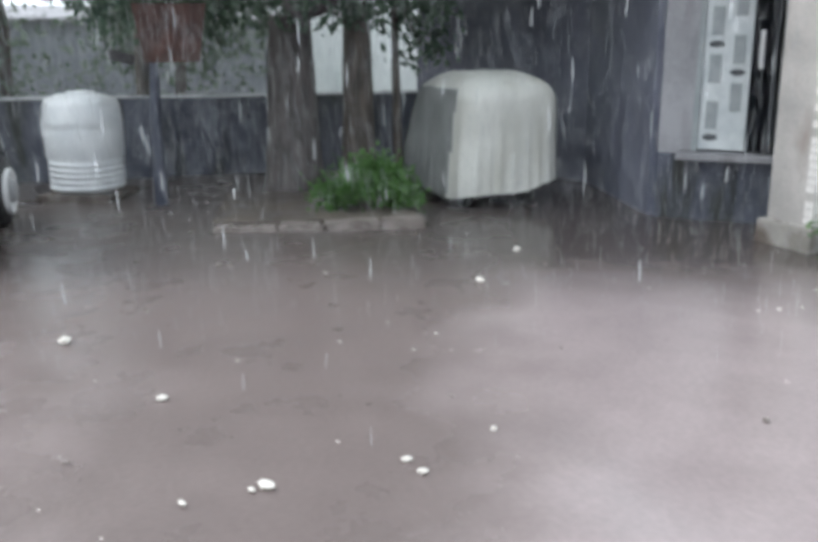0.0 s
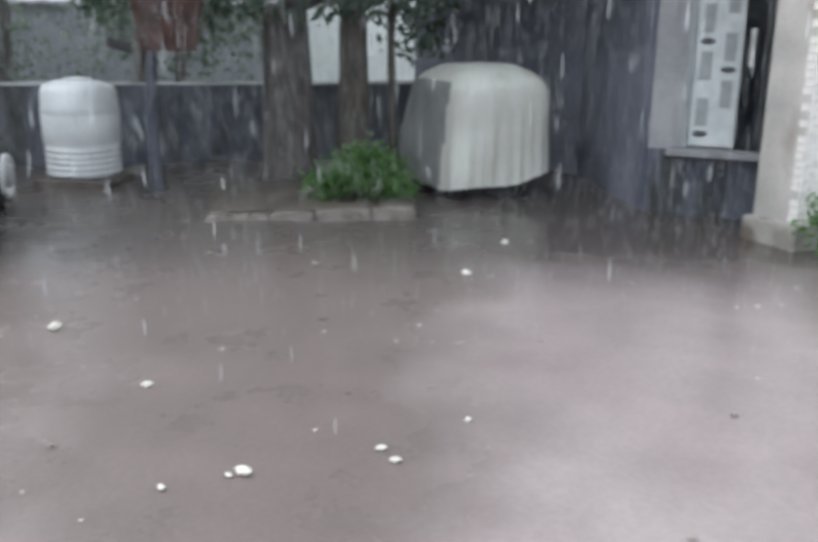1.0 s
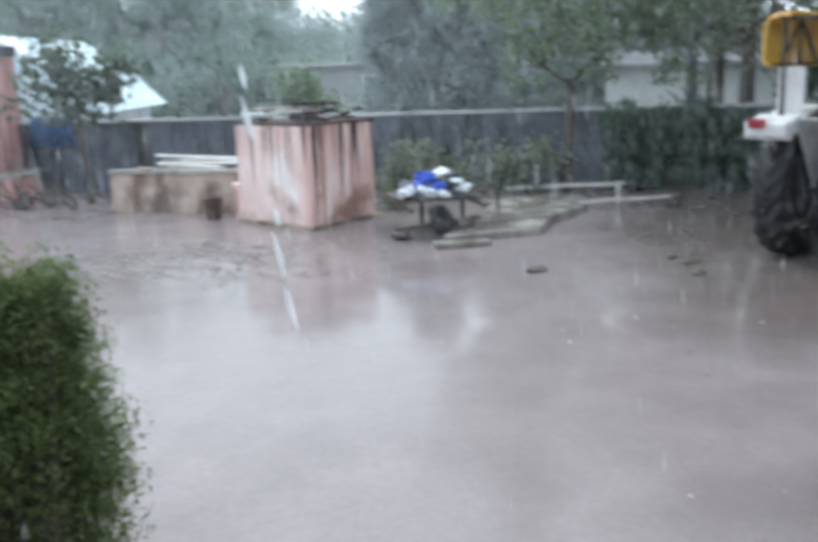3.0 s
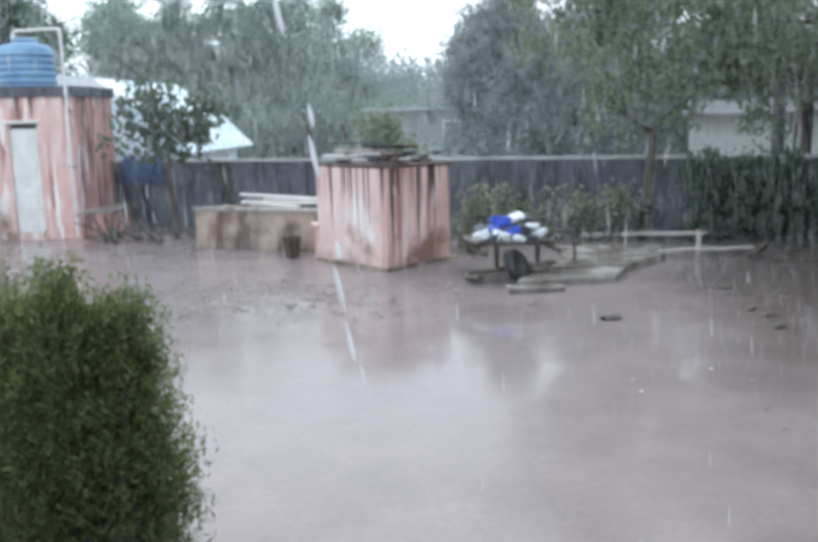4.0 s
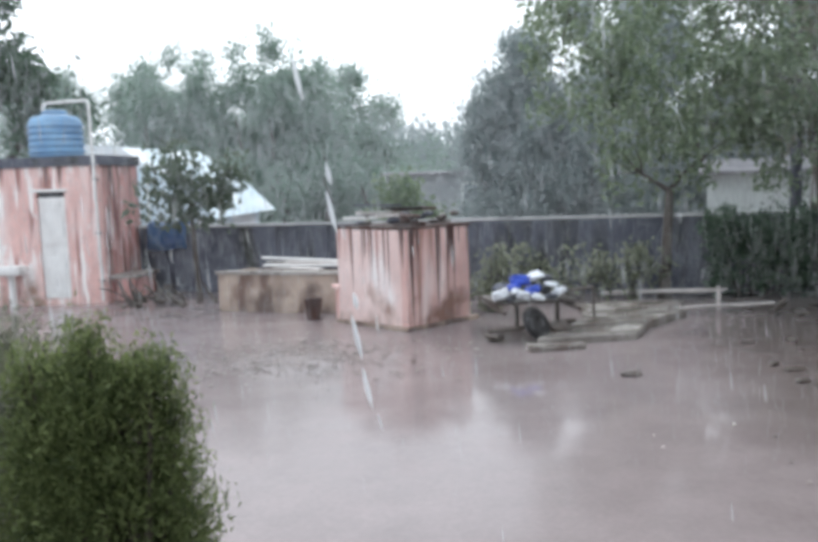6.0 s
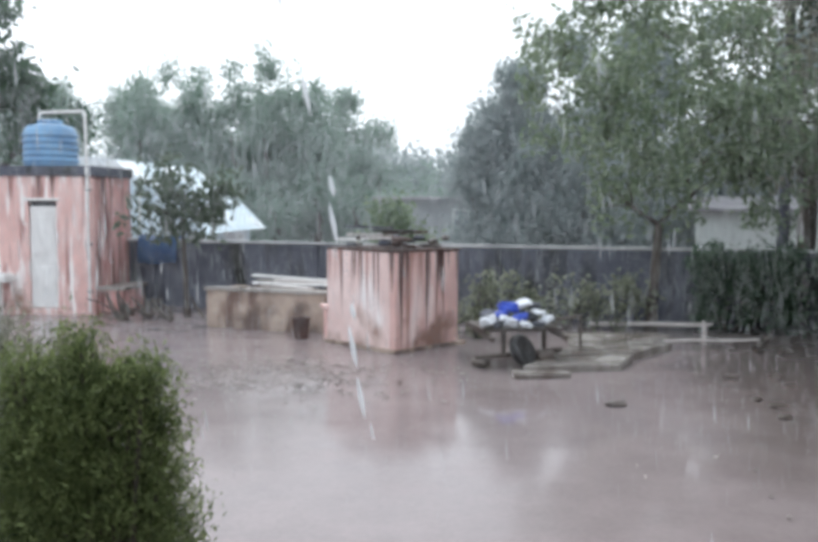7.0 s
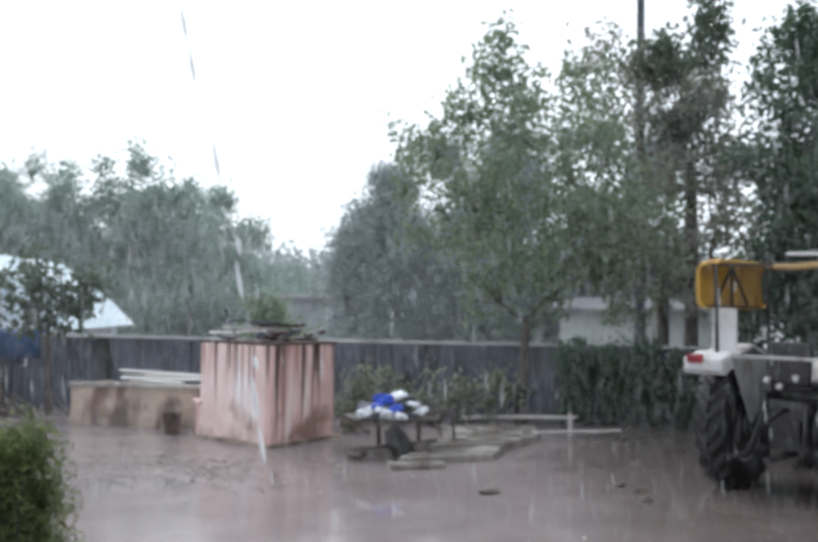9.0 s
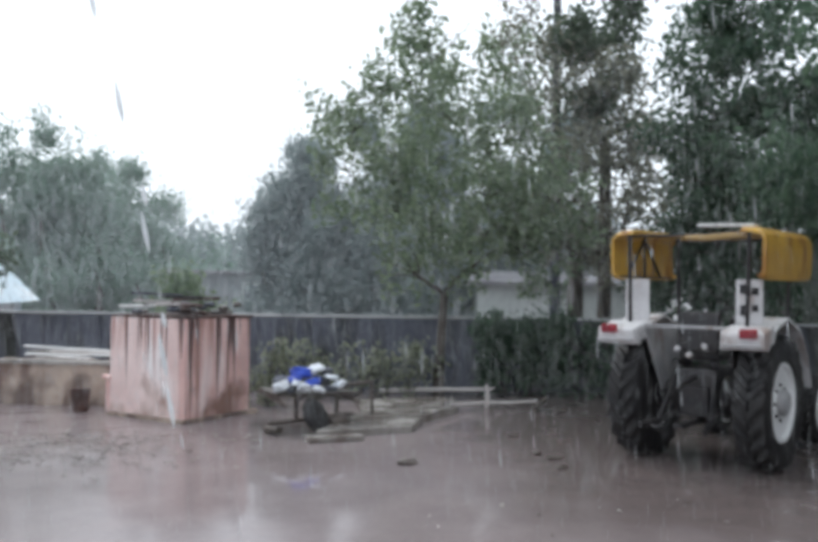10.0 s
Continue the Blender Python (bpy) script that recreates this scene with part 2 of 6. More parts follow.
M = {
    "mud": mud_mat(),
    "pink": mat("weathered_pink_paint", (0.62, 0.36, 0.33), (0.78, 0.50, 0.46), 2.2, (0.5, 0.75), 30, 0.2,
                streak=[((0.82, 0.68, 0.65), 0.42, 0.70, (3, 3, 0.9)), ((0.27, 0.15, 0.13), 0.57, 0.76, (9, 9, 0.6)), ((0.82, 0.76, 0.74), 0.60, 0.68, (3, 3, 1.6)), ((0.30, 0.19, 0.15), 0.6, 0.7, (2, 2, 2.6))]),
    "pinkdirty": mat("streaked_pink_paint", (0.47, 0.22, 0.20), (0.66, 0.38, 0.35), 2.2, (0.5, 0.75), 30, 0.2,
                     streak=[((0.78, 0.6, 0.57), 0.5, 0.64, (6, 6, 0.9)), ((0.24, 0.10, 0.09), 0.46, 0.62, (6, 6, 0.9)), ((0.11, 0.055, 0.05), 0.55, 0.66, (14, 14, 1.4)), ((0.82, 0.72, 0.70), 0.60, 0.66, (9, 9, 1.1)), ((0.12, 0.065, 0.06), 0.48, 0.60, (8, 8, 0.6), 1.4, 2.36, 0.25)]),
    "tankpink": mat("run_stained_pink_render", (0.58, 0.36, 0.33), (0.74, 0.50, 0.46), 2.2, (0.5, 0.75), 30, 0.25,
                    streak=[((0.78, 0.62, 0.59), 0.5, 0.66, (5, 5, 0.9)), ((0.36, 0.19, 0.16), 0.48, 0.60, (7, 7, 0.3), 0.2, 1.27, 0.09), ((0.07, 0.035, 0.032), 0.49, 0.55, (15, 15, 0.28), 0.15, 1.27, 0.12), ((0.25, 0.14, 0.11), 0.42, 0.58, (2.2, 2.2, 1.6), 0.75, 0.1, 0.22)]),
    # paler pink for the side face of the tank
    "tankpale": mat("pale_pink_render", (0.68, 0.50, 0.47), (0.80, 0.65, 0.62), 2.2, (0.5, 0.75), 30, 0.25,
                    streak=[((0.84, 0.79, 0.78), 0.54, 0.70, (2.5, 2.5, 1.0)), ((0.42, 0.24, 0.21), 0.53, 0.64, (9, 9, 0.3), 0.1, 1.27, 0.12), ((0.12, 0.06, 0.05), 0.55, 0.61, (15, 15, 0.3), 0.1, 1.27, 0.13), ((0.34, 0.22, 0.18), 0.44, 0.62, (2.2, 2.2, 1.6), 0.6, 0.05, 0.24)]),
    "slab": mat("muddy_slab", (0.17, 0.15, 0.135), (0.36, 0.335, 0.31), 2.0, (0.12, 0.35), 30, 0.3, streak=[((0.13, 0.105, 0.09), 0.46, 0.62, (2.2, 2.2, 1.6))]),
    "washpink": mat("splashed_pink_paint", (0.60, 0.36, 0.33), (0.76, 0.50, 0.46), 2.2, (0.5, 0.75), 30, 0.2,
                    streak=[((0.80, 0.66, 0.63), 0.46, 0.70, (3, 3, 0.9)), ((0.34, 0.17, 0.15), 0.50, 0.62, (6, 6, 0.8), 0.4, 2.34, 0.10), ((0.86, 0.80, 0.78), 0.54, 0.62, (7, 7, 1.0)), ((0.15, 0.085, 0.075), 0.50, 0.60, (8, 8, 0.6), 1.55, 2.36, 0.30), ((0.30, 0.19, 0.15), 0.44, 0.62, (2, 2, 2.0), 0.7, 0.0, 0.22), ((0.80, 0.75, 0.73), 0.62, 0.68, (3, 3, 1.6))]),
    # pillar's smooth side face: stains, and its shade as a darker beige
    "render": mat("shaded_stained_render", (0.37, 0.345, 0.325), (0.52, 0.485, 0.46), 2.0, (0.6, 0.85), 30, 0.25, streak=[((0.30, 0.25, 0.22), 0.5, 0.66, (2.5, 2.5, 1.2))]),
    "damp": mat("damp_dark_plaster", (0.050, 0.056, 0.080), (0.112, 0.119, 0.150), 1.3, (0.55, 0.85), 18, 0.3,
                streak=[((0.03, 0.032, 0.03), 0.5, 0.65, (2.5, 2.5, 0.5))]),
    "coping": mat("wet_concrete_coping", (0.34, 0.35, 0.36), (0.55, 0.55, 0.55), 3, (0.1, 0.3), 30, 0.2),
    "concrete": mat("wet_concrete", (0.24, 0.22, 0.2), (0.42, 0.39, 0.36), 2.5, (0.2, 0.5), 35, 0.3, streak=[((0.14, 0.11, 0.09), 0.52, 0.64, (1.6, 1.6, 1.6))]),
    "trough": mat("mud_stained_render", (0.32, 0.24, 0.19), (0.52, 0.42, 0.35), 2.5, (0.5, 0.8), 30, 0.3, streak=[((0.16, 0.10, 0.08), 0.5, 0.64, (4, 4, 1.0)), ((0.13, 0.09, 0.075), 0.40, 0.58, (2, 2, 1.6), 0.5, 0.0, 0.2)]),
    "white": mat("chalky_white_paint", (0.66, 0.65, 0.64), (0.8, 0.8, 0.79), 4, (0.4, 0.6), 40, 0.1),
    "whitewash": mat("whitewashed_brick", (0.62, 0.58, 0.55), (0.82, 0.79, 0.77), 5, (0.6, 0.85), 45, 0.35, streak=[((0.36, 0.27, 0.23), 0.6, 0.68, (3, 3, 3))]),
    "mortar": mat("mortar", (0.60, 0.56, 0.54), (0.76, 0.73, 0.71), 8, (0.7, 0.9), 60, 0.4),
    "plaster": mat("grey_plaster", (0.21, 0.205, 0.22), (0.33, 0.32, 0.335), 1.6, (0.6, 0.85), 25, 0.2, streak=[((0.2, 0.19, 0.2), 0.52, 0.66, (3, 3, 0.5))]),
    # walls behind the porch: their deep shade is put into this plaster colour
    "dim": mat("shade_dark_plaster", (0.105, 0.110, 0.148), (0.168, 0.173, 0.222), 1.2, (0.6, 0.85), 20, 0.2),
    "canvas": mat("beige_canvas", (0.47, 0.465, 0.43), (0.60, 0.595, 0.555), 1.6, (0.6, 0.8), 50, 0.2, streak=[((0.42, 0.41, 0.36), 0.5, 0.8, (3, 3, 0.7))]),
    "plastic": mat("white_plastic", (0.62, 0.64, 0.66), (0.76, 0.77, 0.78), 2.5, (0.3, 0.5), 30, 0.05),
    "blueplastic": mat("blue_plastic", (0.12, 0.25, 0.43), (0.2, 0.37, 0.56), 3, (0.3, 0.5), 30, 0.05),
    "bluesheet": mat("blue_sheet", (0.02, 0.045, 0.36), (0.04, 0.10, 0.55), 4, (0.3, 0.5), 30, 0.2),
    "tin": mat("pale_blue_tin", (0.55, 0.68, 0.76), (0.72, 0.82, 0.88), 0.8, (0.3, 0.55), 20, 0.1, streak=[((0.82, 0.85, 0.87), 0.5, 0.6, (0.8, 0.8, 1.0))]),
    "bark": mat("wet_bark", (0.035, 0.028, 0.024), (0.11, 0.09, 0.075), 5, (0.6, 0.9), 30, 0.8, stretch=(3, 3, 0.6), dist=0.03),
    "palebark": mat("pale_bark", (0.042, 0.036, 0.036), (0.11, 0.095, 0.092), 4, (0.6, 0.9), 30, 0.8, stretch=(3, 3, 0.6), dist=0.03),
    "leaf": leaf_mat("broad_leaf", (0.125, 0.178, 0.118), (0.33, 0.40, 0.26)),
    "leafdark": leaf_mat("dark_leaf", (0.042, 0.076, 0.056), (0.125, 0.19, 0.125)),
    "leafrust": leaf_mat("rusty_leaf", (0.16, 0.17, 0.145), (0.34, 0.335, 0.26)),
    # the next two are paler than real leaves: rain haze put into colour
    "leaffar": leaf_mat("hazed_far_leaf", (0.225, 0.315, 0.26), (0.30, 0.395, 0.33)),
    "leafgrey": leaf_mat("hazed_grey_leaf", (0.30, 0.352, 0.352), (0.375, 0.43, 0.42)),
    "thuja": leaf_mat("thuja_spray", (0.034, 0.056, 0.024), (0.30, 0.36, 0.15), 7.0),
    "thujapale": leaf_mat("browned_thuja_spray", (0.08, 0.085, 0.06), (0.46, 0.47, 0.38), 7.0),
    "fresh": leaf_mat("fresh_leaf", (0.07, 0.165, 0.048), (0.165, 0.31, 0.10)),
    "shrub": leaf_mat("dusty_shrub", (0.10, 0.12, 0.08), (0.34, 0.36, 0.26)),
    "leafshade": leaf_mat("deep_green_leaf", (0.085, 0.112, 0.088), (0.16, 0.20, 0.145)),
    "rubber": mat("black_rubber", (0.010, 0.010, 0.012), (0.026, 0.024, 0.024), 4, (0.45, 0.7), 40, 0.3),
    "iron": mat("oily_black_iron", (0.02, 0.02, 0.023), (0.055, 0.05, 0.05), 6, (0.35, 0.6), 40, 0.2, metal=0.4),
    "enamel": mat("white_enamel", (0.56, 0.545, 0.55), (0.72, 0.705, 0.71), 5, (0.25, 0.45), 40, 0.05, streak=[((0.36, 0.28, 0.25), 0.56, 0.70, (4, 4, 2))]),
    "greypaint": mat("grey_enamel", (0.30, 0.30, 0.31), (0.45, 0.44, 0.44), 5, (0.3, 0.5), 40, 0.1, streak=[((0.2, 0.15, 0.12), 0.58, 0.7, (4, 4, 2))]),
    "redlens": mat("red_lens", (0.24, 0.02, 0.035), (0.36, 0.035, 0.05), 8, (0.15, 0.3), 40, 0.05),
    "yellow": mat("yellow_fibreglass", (0.50, 0.28, 0.045), (0.67, 0.41, 0.07), 3, (0.35, 0.55), 30, 0.1, streak=[((0.34, 0.15, 0.03), 0.56, 0.68, (4, 4, 1.4))]),
    "wood": mat("wet_grey_wood", (0.12, 0.09, 0.075), (0.27, 0.22, 0.19), 4, (0.35, 0.6), 30, 0.4, stretch=(1, 6, 6)),
    "palewood": mat("pale_boards", (0.42, 0.38, 0.36), (0.62, 0.58, 0.56), 4, (0.3, 0.55), 30, 0.3, stretch=(1, 6, 6)),
    "sack": mat("white_sack", (0.55, 0.58, 0.64), (0.75, 0.77, 0.8), 6, (0.4, 0.6), 40, 0.4),
    "rust": mat("rusty_sheet", (0.04, 0.021, 0.018), (0.09, 0.045, 0.036), 4, (0.6, 0.85), 40, 0.4),
    "doorpaint": mat("pale_carved_door", (0.46, 0.49, 0.50), (0.60, 0.62, 0.62), 6, (0.35, 0.55), 40, 0.1),
    "doorgrey": mat("grey_door_panel", (0.23, 0.255, 0.26), (0.32, 0.335, 0.34), 6, (0.35, 0.55), 40, 0.1),
    # dark rosettes; also carries the inner shade of door gap and vent
    "black": mat("dark_opening_board", (0.04, 0.042, 0.048), (0.07, 0.073, 0.08), 4, (0.5, 0.7), 40, 0.1),
    "chalk": mat("pale_stone", (0.55, 0.5, 0.44), (0.8, 0.77, 0.72), 9, (0.4, 0.7), 60, 0.4, coords="Generated"),
    "soil": mat("dark_clods", (0.06, 0.048, 0.042), (0.14, 0.115, 0.1), 4, (0.3, 0.6), 40, 0.5),
    "water": mat("falling_water", (0.85, 0.88, 0.9), (0.95, 0.96, 0.97), 5, (0.12, 0.2), 30, 0, trans=0.55),
    "farwall": mat("far_wall", (0.28, 0.30, 0.31), (0.38, 0.40, 0.41), 0.6, (0.6, 0.8), 10, 0.1),
    "farwhite": mat("far_whitewash", (0.62, 0.66, 0.64), (0.76, 0.78, 0.76), 0.6, (0.6, 0.8), 10, 0.1),
}


def clear_mix(m, share):
    """Lets part of the light straight through, as thin water does."""
    n, l = m.node_tree.nodes, m.node_tree.links
    tr = n.new("ShaderNodeBsdfTransparent")
    mx = n.new("ShaderNodeMixShader")
    mx.inputs[0].default_value = 1 - share
    l.new(tr.outputs[0], mx.inputs[1])
    l.new(n["Principled BSDF"].outputs[0], mx.inputs[2])
    l.new(mx.outputs[0], n["Material Output"].inputs["Surface"])
    return m


M["coverside"] = mat("dark_cover_side", (0.17, 0.175, 0.175), (0.25, 0.255, 0.25), 2, (0.6, 0.8), 50, 0.2)
M["darkwood"] = mat("soaked_dark_wood", (0.045, 0.036, 0.03), (0.12, 0.098, 0.085), 4, (0.3, 0.55), 30, 0.4, stretch=(1, 6, 6))
M["darkblue"] = mat("dark_blue_sheet", (0.05, 0.13, 0.33), (0.12, 0.24, 0.46), 3, (0.3, 0.5), 30, 0.1)
M["rimwhite"] = mat("white_wheel_paint", (0.78, 0.77, 0.77), (0.88, 0.88, 0.88), 5, (0.3, 0.5), 40, 0.05)
M["brownyellow"] = mat("brownish_yellow_roof", (0.20, 0.13, 0.05), (0.36, 0.24, 0.09), 3, (0.3, 0.5), 30, 0.1)
M["clod"] = mat("mud_clods", (0.15, 0.127, 0.115), (0.25, 0.215, 0.2), 4, (0.2, 0.45), 40, 0.4)
M["barn"] = mat("grey_barn_plaster", (0.14, 0.15, 0.17), (0.21, 0.22, 0.24), 0.8, (0.6, 0.85), 12, 0.15)
M["drip"] = clear_mix(mat("dripping_water", (0.82, 0.86, 0.88), (0.92, 0.94, 0.95), 5, (0.2, 0.4), 30, 0), 0.3)
M["rain"] = clear_mix(mat("rain_water", (0.80, 0.84, 0.86), (0.9, 0.92, 0.93), 5, (0.3, 0.5), 30, 0), 0.62)

# ---- mesh helpers ----
def part(name, bm, material, parent=None, label="", smooth=False):
    """Links a bmesh as one mesh object, under a thing or a part where parent is given."""
    me = bpy.data.meshes.new(name)
    bm.to_mesh(me)
    bm.free()
    me.materials.append(M[material])
    if smooth:
        for f in me.polygons:
            f.use_smooth = True
    ob = new(name, me)
    if parent:
        ob.parent = parent
    if label:
        tagged(ob, label)
    return ob


def thing(name, label, category, at=(0, 0, 0), rz=0, group="", kind=""):
    ob = new(name)
    ob.matrix_world = pose(*at, 0, 0, rz)
    ob.empty_display_size = 0.2
    return tagged(ob, label, category, group, kind)


def box(bm, c, s, r=(0, 0, 0), bevel=0.0):
    """A box with centre c and sizes s, turned by degrees r, with its edges broken."""
    got = bmesh.ops.create_cube(bm, size=1)
    vs = got["verts"]
    bmesh.ops.scale(bm, vec=s, verts=vs)
    if bevel:
        es = {e for v in vs for e in v.link_edges}
        r2 = bmesh.ops.bevel(bm, geom=list(es), offset=bevel, segments=2, affect='EDGES', profile=0.6)
        vs = list({v for f in r2["faces"] for v in f.verts} | {v for v in vs if v.is_valid})
        seen, stack = set(vs), list(vs)
        while stack:
            for e in stack.pop().link_edges:
                for v in e.verts:
                    if v not in seen:
                        seen.add(v)
                        stack.append(v)
        vs = list(seen)
    bmesh.ops.transform(bm, matrix=pose(*c, *r), verts=vs)
    return vs


def tube(bm, pts, radii, seg=10, cap=True):
    """A tapered tube through points."""
    rings = []
    for i, p in enumerate(pts):
        p = Vector(p)
        a = Vector(pts[max(0, i - 1)])
        b = Vector(pts[min(len(pts) - 1, i + 1)])
        q = (b - a).to_track_quat('Z', 'Y')
        r = radii[i] if hasattr(radii, "__len__") else radii
        rings.append([bm.verts.new(p + q @ Vector((r * math.cos(2 * math.pi * k / seg), r * math.sin(2 * math.pi * k / seg), 0))) for k in range(seg)])
    for r0, r1 in zip(rings, rings[1:]):
        for k in range(seg):
            bm.faces.new((r0[k], r0[(k + 1) % seg], r1[(k + 1) % seg], r1[k]))
    if cap:
        bm.faces.new(rings[0][::-1])
        bm.faces.new(rings[-1])


def lathe(bm, profile, seg=32, m=None):
    """Spins (radius, height) round the z axis."""
    m = m or Matrix()
    rings = [[bm.verts.new(m @ Vector((r * math.cos(2 * math.pi * k / seg), r * math.sin(2 * math.pi * k / seg), z))) for k in range(seg)] for r, z in profile]
    for r0, r1 in zip(rings, rings[1:]):
        for k in range(seg):
            bm.faces.new((r0[k], r0[(k + 1) % seg], r1[(k + 1) % seg], r1[k]))
    for ring, flip in ((rings[0], True), (rings[-1], False)):
        bm.faces.new(ring[::-1] if flip else ring)


def prism(bm, outline, z0, z1):
    """An upright prism over a plan outline (counter-clockwise)."""
    lo = [bm.verts.new((x, y, z0)) for x, y in outline]
    hi = [bm.verts.new((x, y, z1)) for x, y in outline]
    n = len(outline)
    for i in range(n):
        bm.faces.new((lo[i], lo[(i + 1) % n], hi[(i + 1) % n], hi[i]))
    bm.faces.new(lo[::-1])
    bm.faces.new(hi)


def run_wall(bm, a, b, t, z0, z1, over=0.0):
    """A straight wall of thickness t from a to b in plan."""
    a, b = Vector(a), Vector(b)
    d = (b - a).normalized()
    n = Vector((-d.y, d.x)) * t / 2
    a, b = a - d * over, b + d * over
    prism(bm, [tuple(a - n), tuple(b - n), tuple(b + n), tuple(a + n)], z0, z1)


def rumple(bm, amount, scale=2.0):
    for v in bm.verts:
        v.co += Vector(noise.noise_vector(v.co * scale)) * amount


def blob(bm, c, s, detail=2, amount=0.08, scale=3.0, r=(0, 0, 0)):
    got = bmesh.ops.create_icosphere(bm, subdivisions=detail, radius=1)
    vs = got["verts"]
    for v in vs:
        v.co *= 1 + amount * 4 * noise.noise(v.co * scale * 0.5 + Vector(c))
    bmesh.ops.scale(bm, vec=s, verts=vs)
    bmesh.ops.transform(bm, matrix=pose(*c, *r), verts=vs)


def leaves(name, centres, radii, count, size, material, parent, seed, flat=0.75, droop=0.0, shell=0.55, aspect=0.5, label="", tuft=14, loose=2.0):
    """Many small folded leaves in clumps; one mesh."""
    rng = np.random.default_rng(seed)
    centres, radii = np.asarray(centres, float), np.asarray(radii, float)
    if radii.ndim == 1:
        radii = np.stack([radii, radii, radii * flat], 1)
    w = radii.prod(1) ** 0.72
    pick = rng.choice(len(centres), count, p=w / w.sum())
    # twigs: leaves gather in tufts inside each clump
    tufts = max(8, count // tuft)
    tp = rng.choice(len(centres), tufts, p=w / w.sum())
    d = rng.normal(size=(tufts, 3))
    d /= np.linalg.norm(d, axis=1)[:, None]
    rad = (shell + (1 - shell) * rng.random(tufts)) * rng.choice([1.0, 1.0, 1.18, 0.6], tufts)
    tc = centres[tp] + d * rad[:, None] * radii[tp]
    k = rng.integers(0, tufts, count)
    spread = np.maximum(size * loose, radii[tp][k].mean(1) * 0.16)
    pos = tc[k] + rng.normal(size=(count, 3)) * spread[:, None]
    ax = d[k] * 0.6 + rng.normal(size=(count, 3)) * 0.8
    ax[:, 2] -= droop
    ax /= np.linalg.norm(ax, axis=1)[:, None]
    up = rng.normal(size=(count, 3))
    sd = np.cross(ax, up)
    sd /= np.linalg.norm(sd, axis=1)[:, None] + 1e-9
    ln = size * (0.6 + 0.8 * rng.random(count))[:, None]
    fold = np.cross(sd, ax) * ln * 0.18
    v = np.empty((count, 4, 3))
    v[:, 0] = pos - ax * ln
    v[:, 1] = pos + sd * ln * aspect + fold
    v[:, 2] = pos + ax * ln
    v[:, 3] = pos - sd * ln * aspect + fold
    me = bpy.data.meshes.new(name)
    me.vertices.add(count * 4)
    me.vertices.foreach_set("co", v.ravel())
    me.loops.add(count * 4)
    me.loops.foreach_set("vertex_index", np.arange(count * 4, dtype=np.int32))
    me.polygons.add(count)
    me.polygons.foreach_set("loop_start", np.arange(0, count * 4, 4, dtype=np.int32))
    me.update()
    me.materials.append(M[material])
    ob = new(name, me)
    if parent:
        ob.parent = parent
    if label:
        tagged(ob, label)
    return ob


def limb(bm, a, b, r0, r1, seed, sag=0.1, seg=7, steps=5):
    rng = random.Random(seed)
    a, b = Vector(a), Vector(b)
    pts, rad = [], []
    side = Vector((rng.uniform(-1, 1), rng.uniform(-1, 1), rng.uniform(0, 0.6))) * (b - a).length * sag
    for i in range(steps + 1):
        t = i / steps
        pts.append(a.lerp(b, t) + side * math.sin(math.pi * t) + Vector((rng.uniform(-1, 1), rng.uniform(-1, 1), 0)) * r0 * 0.25 * (0 < i < steps))
        rad.append(r0 + (r1 - r0) * t)
    tube(bm, pts, rad, seg)
    return pts


def tree(name, label, base, fork, r, clumps, count, size, leaf, bark="bark", seed=1, droop=0.0, shell=0.45, category="tree", group="", flat=0.8):
    """clumps: (x, y, z, radius) of the crown in world metres; a limb goes to each."""
    t = thing(name, label, category, base, 0, group)
    o = Vector(base)
    bm = bmesh.new()
    f = Vector(fork) - o
    flare = [(0, 0, -0.1), f * 0.08, f * 0.35, f * 0.7, f]
    tube(bm, flare, [r * 1.5, r * 1.15, r, r * 0.9, r * 0.8], 12)
    # each clump hangs on the nearest limb that already stands, so the crown branches in steps
    nodes = [(f * 0.72, r * 0.6), (f * 0.86, r * 0.6), (f, r * 0.72)]
    rng = random.Random(seed * 31)
    fine = []
    for x, y, z, cr in sorted(clumps, key=lambda q: (Vector(q[:3]) - o - f).length):
        c = Vector((x, y, z)) - o
        start, r0 = min(nodes, key=lambda n: (n[0] - c).length + max(0.0, n[0].z - c.z) * 0.6)
        r1 = max(r0 * 0.42, 0.007)
        pts = limb(bm, start, c, r0 * 0.75, r1, rng.randint(0, 9999), 0.12)
        nodes += [(pts[3], r0 * 0.55), (c, r1 * 1.2)]
        for j in range(4):
            tip = c + Vector((rng.uniform(-1, 1), rng.uniform(-1, 1), rng.uniform(-0.5, 0.9))) * cr * 0.85
            limb(bm, pts[3], tip, r1 * 0.7, 0.004, rng.randint(0, 9999), 0.1, 5, 3)
        fine.append((x, y, z, cr * 0.62))
        for j in range(7):
            d = Vector((rng.gauss(0, 1), rng.gauss(0, 1), rng.gauss(0, 0.8))).normalized() * cr * rng.uniform(0.6, 0.95)
            fine.append((x + d.x, y + d.y, z + d.z, cr * rng.uniform(0.24, 0.42)))
    part("trunk", bm, bark, t, smooth=True)
    leaves("crown", [(x - base[0], y - base[1], z - base[2]) for x, y, z, _ in fine], [c[3] for c in fine], count, size, leaf, t, seed, droop=droop, shell=shell, flat=flat)
    return t


